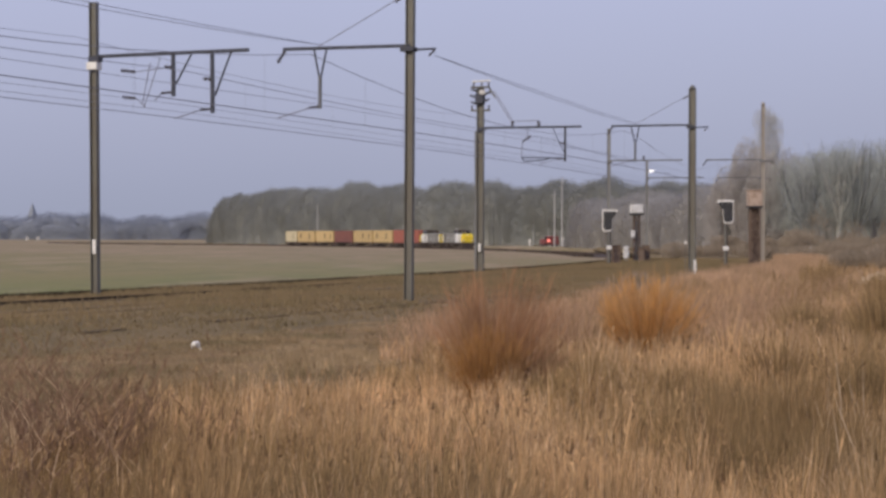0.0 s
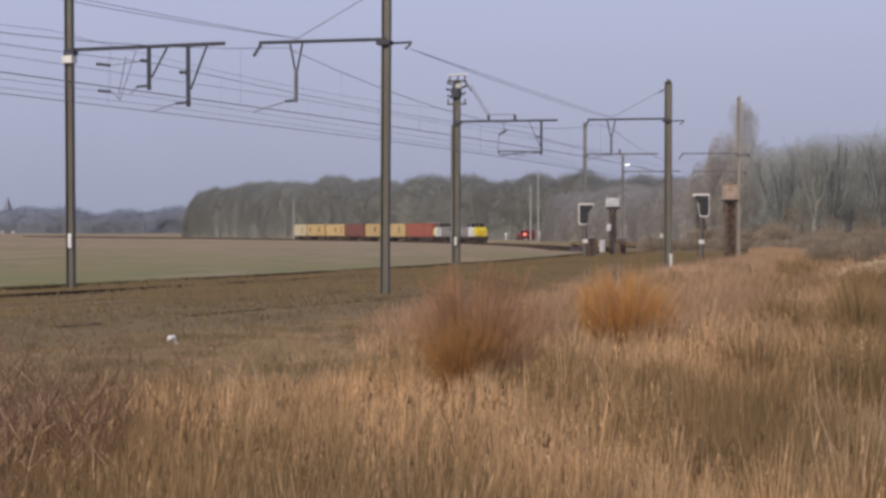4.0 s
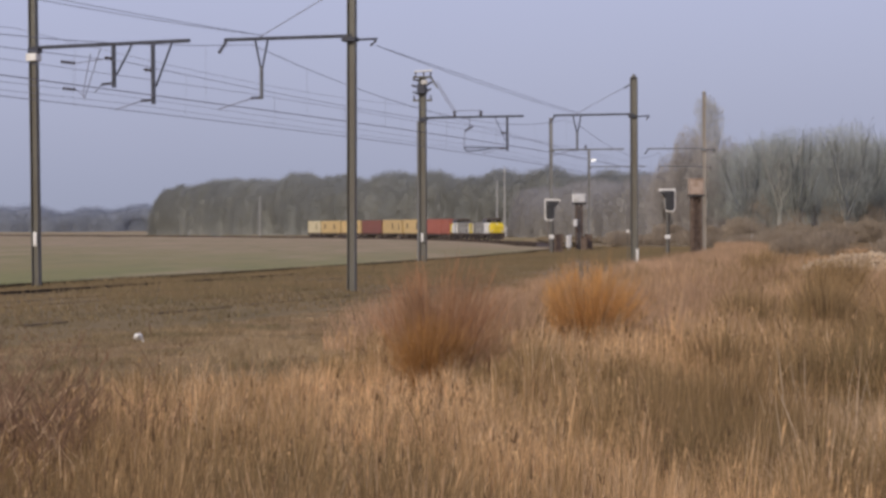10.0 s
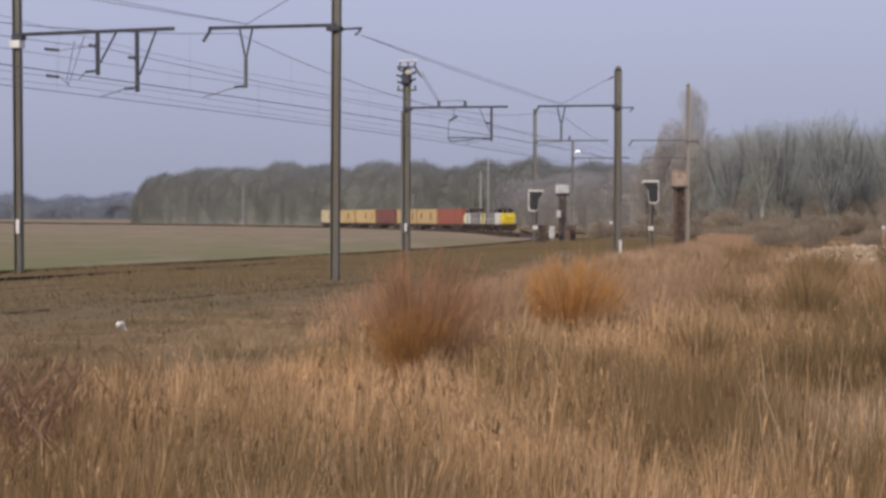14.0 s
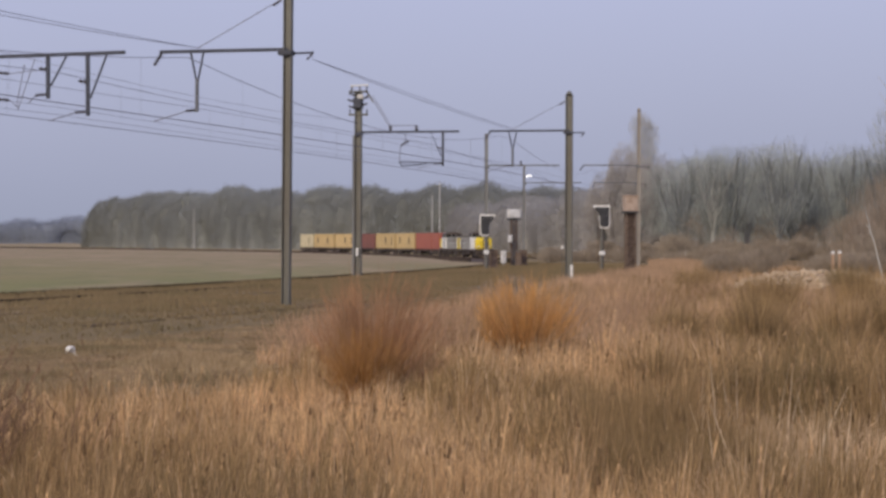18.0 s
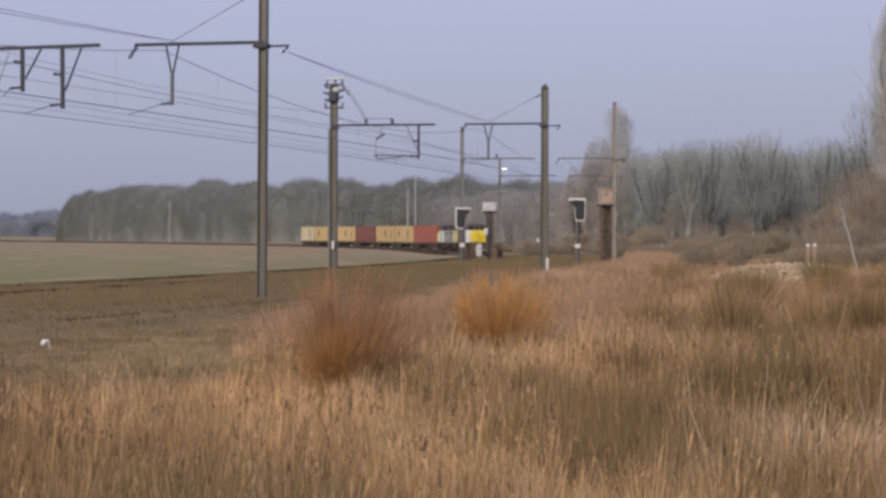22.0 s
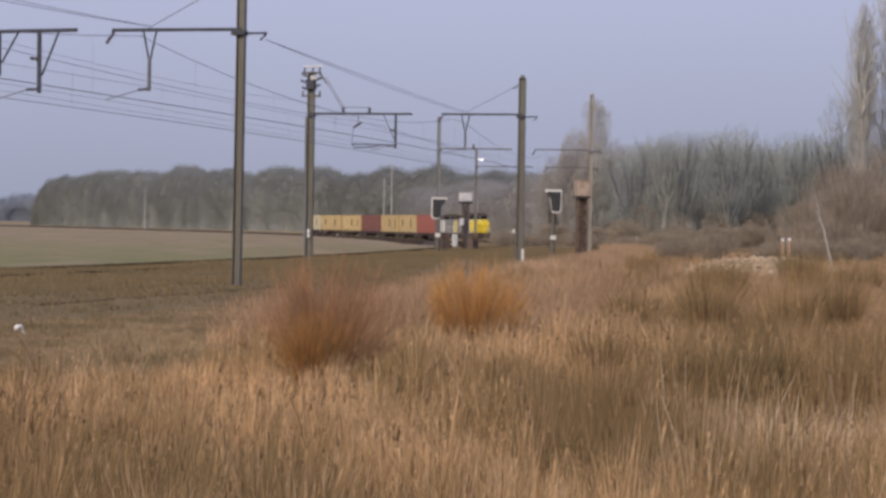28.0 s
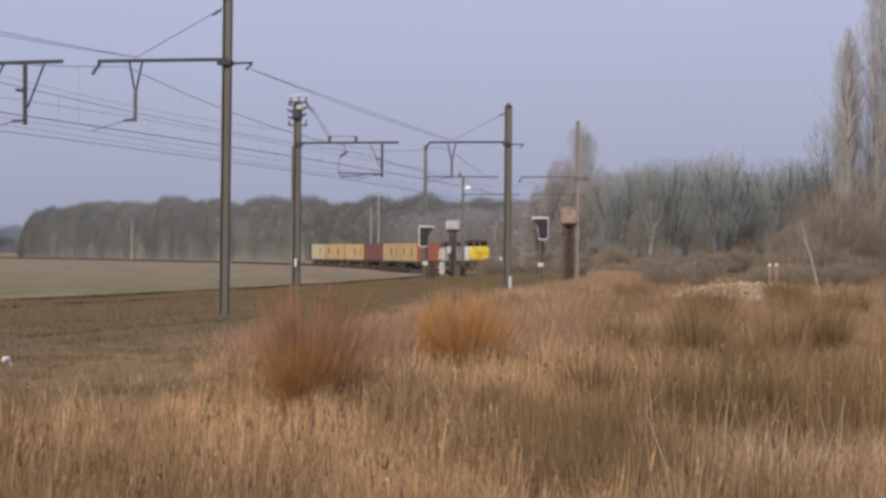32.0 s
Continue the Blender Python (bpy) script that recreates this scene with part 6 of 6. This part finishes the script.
    # these weeds carry the wagons' shade in their colour
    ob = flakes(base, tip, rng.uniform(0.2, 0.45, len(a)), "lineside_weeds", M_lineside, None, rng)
    tagged(ob, "rough weeds along the far line, darkened by shade in their colour", "grass", kind="stuff")
    # taller pinkish grass along the near side of the bed
    a, o = rng.uniform(8, 126, 42000), rng.uniform(5.9, 9.5, 42000)
    px, py, tn = np.interp(a, ARC, CX), np.interp(a, ARC, CY), np.interp(a, ARC, TURN)
    x, y = px + o * np.cos(tn), py - o * np.sin(tn)
    base = np.stack([x, y, ground_z(x, y) - 0.03], 1)
    high = (0.25 + 0.5 * np.clip((a - 8) / 34, 0, 1)) * rng.uniform(0.5, 1.15, len(a)) * (0.7 + 0.5 * fbm(x, y, 0.5, 17))
    tip = base + np.stack([rng.normal(0, 0.1, len(a)), rng.normal(0, 0.1, len(a)), high], 1)
    ob = flakes(base, tip, rng.uniform(0.02, 0.05, len(a)), "lineside_grass", M_pinkgrass, None, rng)
    tagged(ob, "pinkish-brown dry grass along the trackbed", "grass", kind="stuff")
    # weeds on the ballast
    a, o = rng.uniform(-40, 100, 190000), rng.uniform(-5.5, 6.6, 190000)
    open_rail = (o > -2.7) & (o < -1.6) & (a < 8 + 5 * np.sin(a * 1.3))
    a, o = a[~open_rail], o[~open_rail]
    px, py, tn = np.interp(a, ARC, CX), np.interp(a, ARC, CY), np.interp(a, ARC, TURN)
    base = np.stack([px + o * np.cos(tn), py - o * np.sin(tn), np.interp(o, [-5.5, -4.4, 4.4, 5.5, 6.6], [-0.14, -0.10, -0.09, -0.17, -0.34])], 1)
    tip = base + np.stack([rng.normal(0, 0.04, len(a)), rng.normal(0, 0.04, len(a)), np.where(o > 4.4, 0.55, 1.0) * rng.uniform(0.09, 0.24, len(a)) * (0.5 + 0.8 * fbm(a, o * 2, 0.4, 4))], 1)
    ob = flakes(base, tip, rng.uniform(0.025, 0.07, len(a)), "ballast_weeds", M_bedweed, None, rng)
    tagged(ob, "sparse weeds growing through the ballast", "grass", kind="stuff")


def tussock(x, y, h, w, n, seed, material, splay=0.07, label="tall upright tussock of dead grass", blade=(0.010, 0.026)):
    rng = np.random.default_rng(seed)
    th = empty("grass_tussock", pose(x, y, float(ground_z(x, y)) - 0.03), label, "grass", "grass tussocks")
    az, r = rng.uniform(0, 2 * np.pi, n), np.sqrt(rng.uniform(0, 1, n)) * w * 0.32
    base = np.stack([np.cos(az) * r, np.sin(az) * r, np.zeros(n)], 1)
    hh = h * rng.uniform(0.55, 1.1, n)
    tip = base + np.stack([np.cos(az) * r * 0.8 + rng.normal(0, splay, n) * h, np.sin(az) * r * 0.8, hh], 1)
    blades(base, tip, rng.uniform(*blade, n), "tuft", material, th, 0.12, rng)


def build_shrubs():
    vase_shrub("red_shrub", "red-brown bare twiggy shrub with a dark foot in dry grass", 0.62, 24.2, 1.66, 1.75, 400, 20, M_red, M_red, 51, 0.40, 0.0043, 0.09)
    vase_shrub("low_shrub", "low orange-brown shrub at the foot of the red one", 0.50, 23.4, 1.12, 1.0, 330, 16, M_core, M_core, 57, 0.1, 0.005)
    vase_shrub("orange_shrub", "orange-twigged shrub on dark stems in dry grass", 3.28, 31.8, 1.46, 1.75, 390, 24, M_core, M_orange, 52, 0.5, 0.0056)
    for i, (x, y, h, w, n) in enumerate(((-3.05, 16.6, 1.15, 1.0, 40), (-3.5, 15.6, 1.08, 0.9, 32), (-2.55, 15.4, 0.85, 0.9, 26), (-2.9, 13.9, 0.72, 0.8, 20), (-2.2, 16.6, 0.8, 0.8, 20), (-3.7, 17.4, 1.0, 1.0, 24))):
        branching_weed("branching_weed_clump", "clump of red-brown dead weeds with forked branches", x, y, h, w, n, M_stalk, 530 + i, 0.012)
    for i, (x, y, h, w, n) in enumerate(((-3.0, 15.9, 0.95, 0.9, 9), (-2.6, 14.6, 0.72, 0.8, 6), (-3.4, 15.2, 0.8, 0.8, 7))):
        branching_weed("branching_weed_clump", "bleached dead weeds with forked branches", x, y, h, w, n, M_palegrass, 560 + i, 0.008)
    # stands of tall dark weeds in the waste ground
    for i, (x, y, h, w, n) in enumerate(((2.2, 14.8, 0.78, 0.8, 800), (2.65, 15.3, 0.86, 0.9, 900), (3.1, 15.0, 0.78, 0.8, 700), (2.35, 16.6, 1.0, 0.9, 900), (2.85, 17.4, 1.1, 1.0, 1100), (3.25, 16.9, 0.95, 0.8, 800), (4.3, 20.4, 0.85, 1.1, 900), (5.1, 21.2, 0.95, 1.3, 1200), (6.0, 20.8, 0.9, 1.1, 1000), (6.9, 21.8, 0.95, 1.2, 900), (4.0, 23.5, 0.85, 0.9, 700))):
        tussock(x, y, h, w * 1.15, int(n * 0.62), 400 + i, M_weed, 0.11, "stand of tall dark brown dead weeds", (0.006, 0.013))
    build_bush("bare_weed_clump", "clump of brown branching weed stalks", 6.1, 62.0, 1.0, 2.0, 600, M_scrub, 54, 0.1, 0.6, 0.02)
    for i, (x, y, h, w, m) in enumerate(((9.9, 43.5, 1.2, 1.45, M_tussock), (10.2, 44, 1.1, 1.3, M_weed), (12.0, 43.5, 1.05, 1.0, M_tussock), (12.2, 44.2, 0.95, 0.8, M_weed), (13.9, 46, 0.8, 1.6, M_tussock), (7.5, 34, 1.2, 1.0, M_tussock), (7.9, 34.6, 1.1, 0.8, M_tussock), (9.1, 34, 1.2, 1.1, M_tussock), (10.3, 35, 1.15, 1.0, M_tussock), (6.7, 36.5, 0.95, 0.9, M_tussock), (15.2, 45, 1.0, 1.6, M_scrub), (14.9, 55, 0.9, 1.5, M_weed), (12.4, 65, 1.1, 1.5, M_tussock))):
        tussock(x, y, h * 1.12, w, 620 if m is M_tussock else 600, 70 + i, m, 0.2 if m is M_tussock else 0.12, blade=(0.006, 0.016))
    for i, (x, y, h, w) in enumerate(((0.2, 35, 0.85, 1.5), (1.3, 38, 0.95, 1.8), (2.1, 36, 0.9, 1.5), (2.9, 41, 1.0, 1.9), (4.7, 40, 0.95, 1.8), (5.6, 43, 1.0, 2.0), (6.4, 40, 0.85, 1.6), (4.1, 46, 1.0, 2.0), (7.4, 45, 0.95, 2.0), (5.2, 36, 0.8, 1.4), (0.2, 31, 0.95, 1.6), (1.9, 31.5, 0.95, 1.6), (-0.3, 34, 0.9, 1.6))):
        build_bush("bare_weed_clump", "pinkish-brown clump of fine dead weed stalks", x, y, h, w, 800, M_pink, 300 + i, 0.0, 0.7, 0.007, "pinkish weed clumps", ln=0.4)
    rnd = random.Random(5)
    for i in range(44):
        tussock(rnd.uniform(2.6, 7.0), rnd.uniform(12.2, 17.5), rnd.uniform(0.5, 0.82), rnd.uniform(0.3, 0.6), 150, 200 + i, M_palegrass, 0.42, "bleached drooping tuft of pale grass", (0.005, 0.010))
    # brown scrub before the right-hand wood
    rng = np.random.default_rng(9)
    k = 0
    for x0, x1, y, h, w, mat in ((25, 35, 118, 1.5, 3.0, M_bramble), (35, 60, 118, 2.6, 4.5, M_bramble), (41, 72, 150, 5.6, 5.5, M_scrub), (45.5, 80, 158, 8.4, 6.5, M_scrub), (20, 40, 170, 1.5, 3.5, M_bramble)):
        x = x0
        while x < x1:
            build_bush("scrub_bush", "brown leafless scrub before the wood", x, y + rng.uniform(-5, 5), h * rng.uniform(0.75, 1.15), w * rng.uniform(0.8, 1.2), 2000, mat, 100 + k, 0.0, 0.9, 0.028, "brown scrub")
            x += w * rng.uniform(0.45, 0.75)
            k += 1


def build_rubble():
    rng = random.Random(8)
    heap = empty("rubble_heap", pose(16.0, 63.0, float(ground_z(16.0, 63.0))), "low heap of pale rubble in the dry grass", "rubble")
    base = bmesh.new()
    bmesh.ops.create_icosphere(base, subdivisions=1, radius=1.0)
    meshes = []
    for i in range(4):
        bm = base.copy()
        for v in bm.verts:
            v.co *= rng.uniform(0.7, 1.15)
        me = bpy.data.meshes.new("stone")
        bm.to_mesh(me)
        bm.free()
        me.materials.append(M_rubble)
        meshes.append(me)
    base.free()
    mound = bmesh.new()
    bmesh.ops.create_icosphere(mound, subdivisions=3, radius=1.0)
    for v in mound.verts:
        v.co = Vector((v.co.x * 2.8, v.co.y * 1.3, max(-0.3, v.co.z) * 0.74)) * (1 + 0.1 * noise.noise(v.co * 3))
    part("mound", mound, M_mound, heap)
    for i in range(300):
        r, th = math.sqrt(rng.random()), rng.uniform(0, 2 * math.pi)
        ob = new("stone", meshes[i % 4])
        ob.parent = heap
        ob.location = (2.8 * r * math.cos(th), 1.3 * r * math.sin(th), 0.74 * math.sqrt(max(0, 1 - r * r)) + 0.02)
        s = rng.uniform(0.05, 0.13)
        ob.scale = (s * 1.3, s, s * 0.8)
        ob.rotation_euler = (rng.uniform(0, 6), rng.uniform(0, 6), rng.uniform(0, 6))
    single = new("boulder", meshes[1])
    single.location, single.scale = (13.0, 61.0, float(ground_z(13.0, 61.0)) + 0.12), (0.32, 0.25, 0.24)
    tagged(single, "single pale boulder in the grass", "stone")


build_fixtures()
build_trees()
build_far_woods()
build_shrubs()
build_rubble()
build_grass()
build_train()
motions()
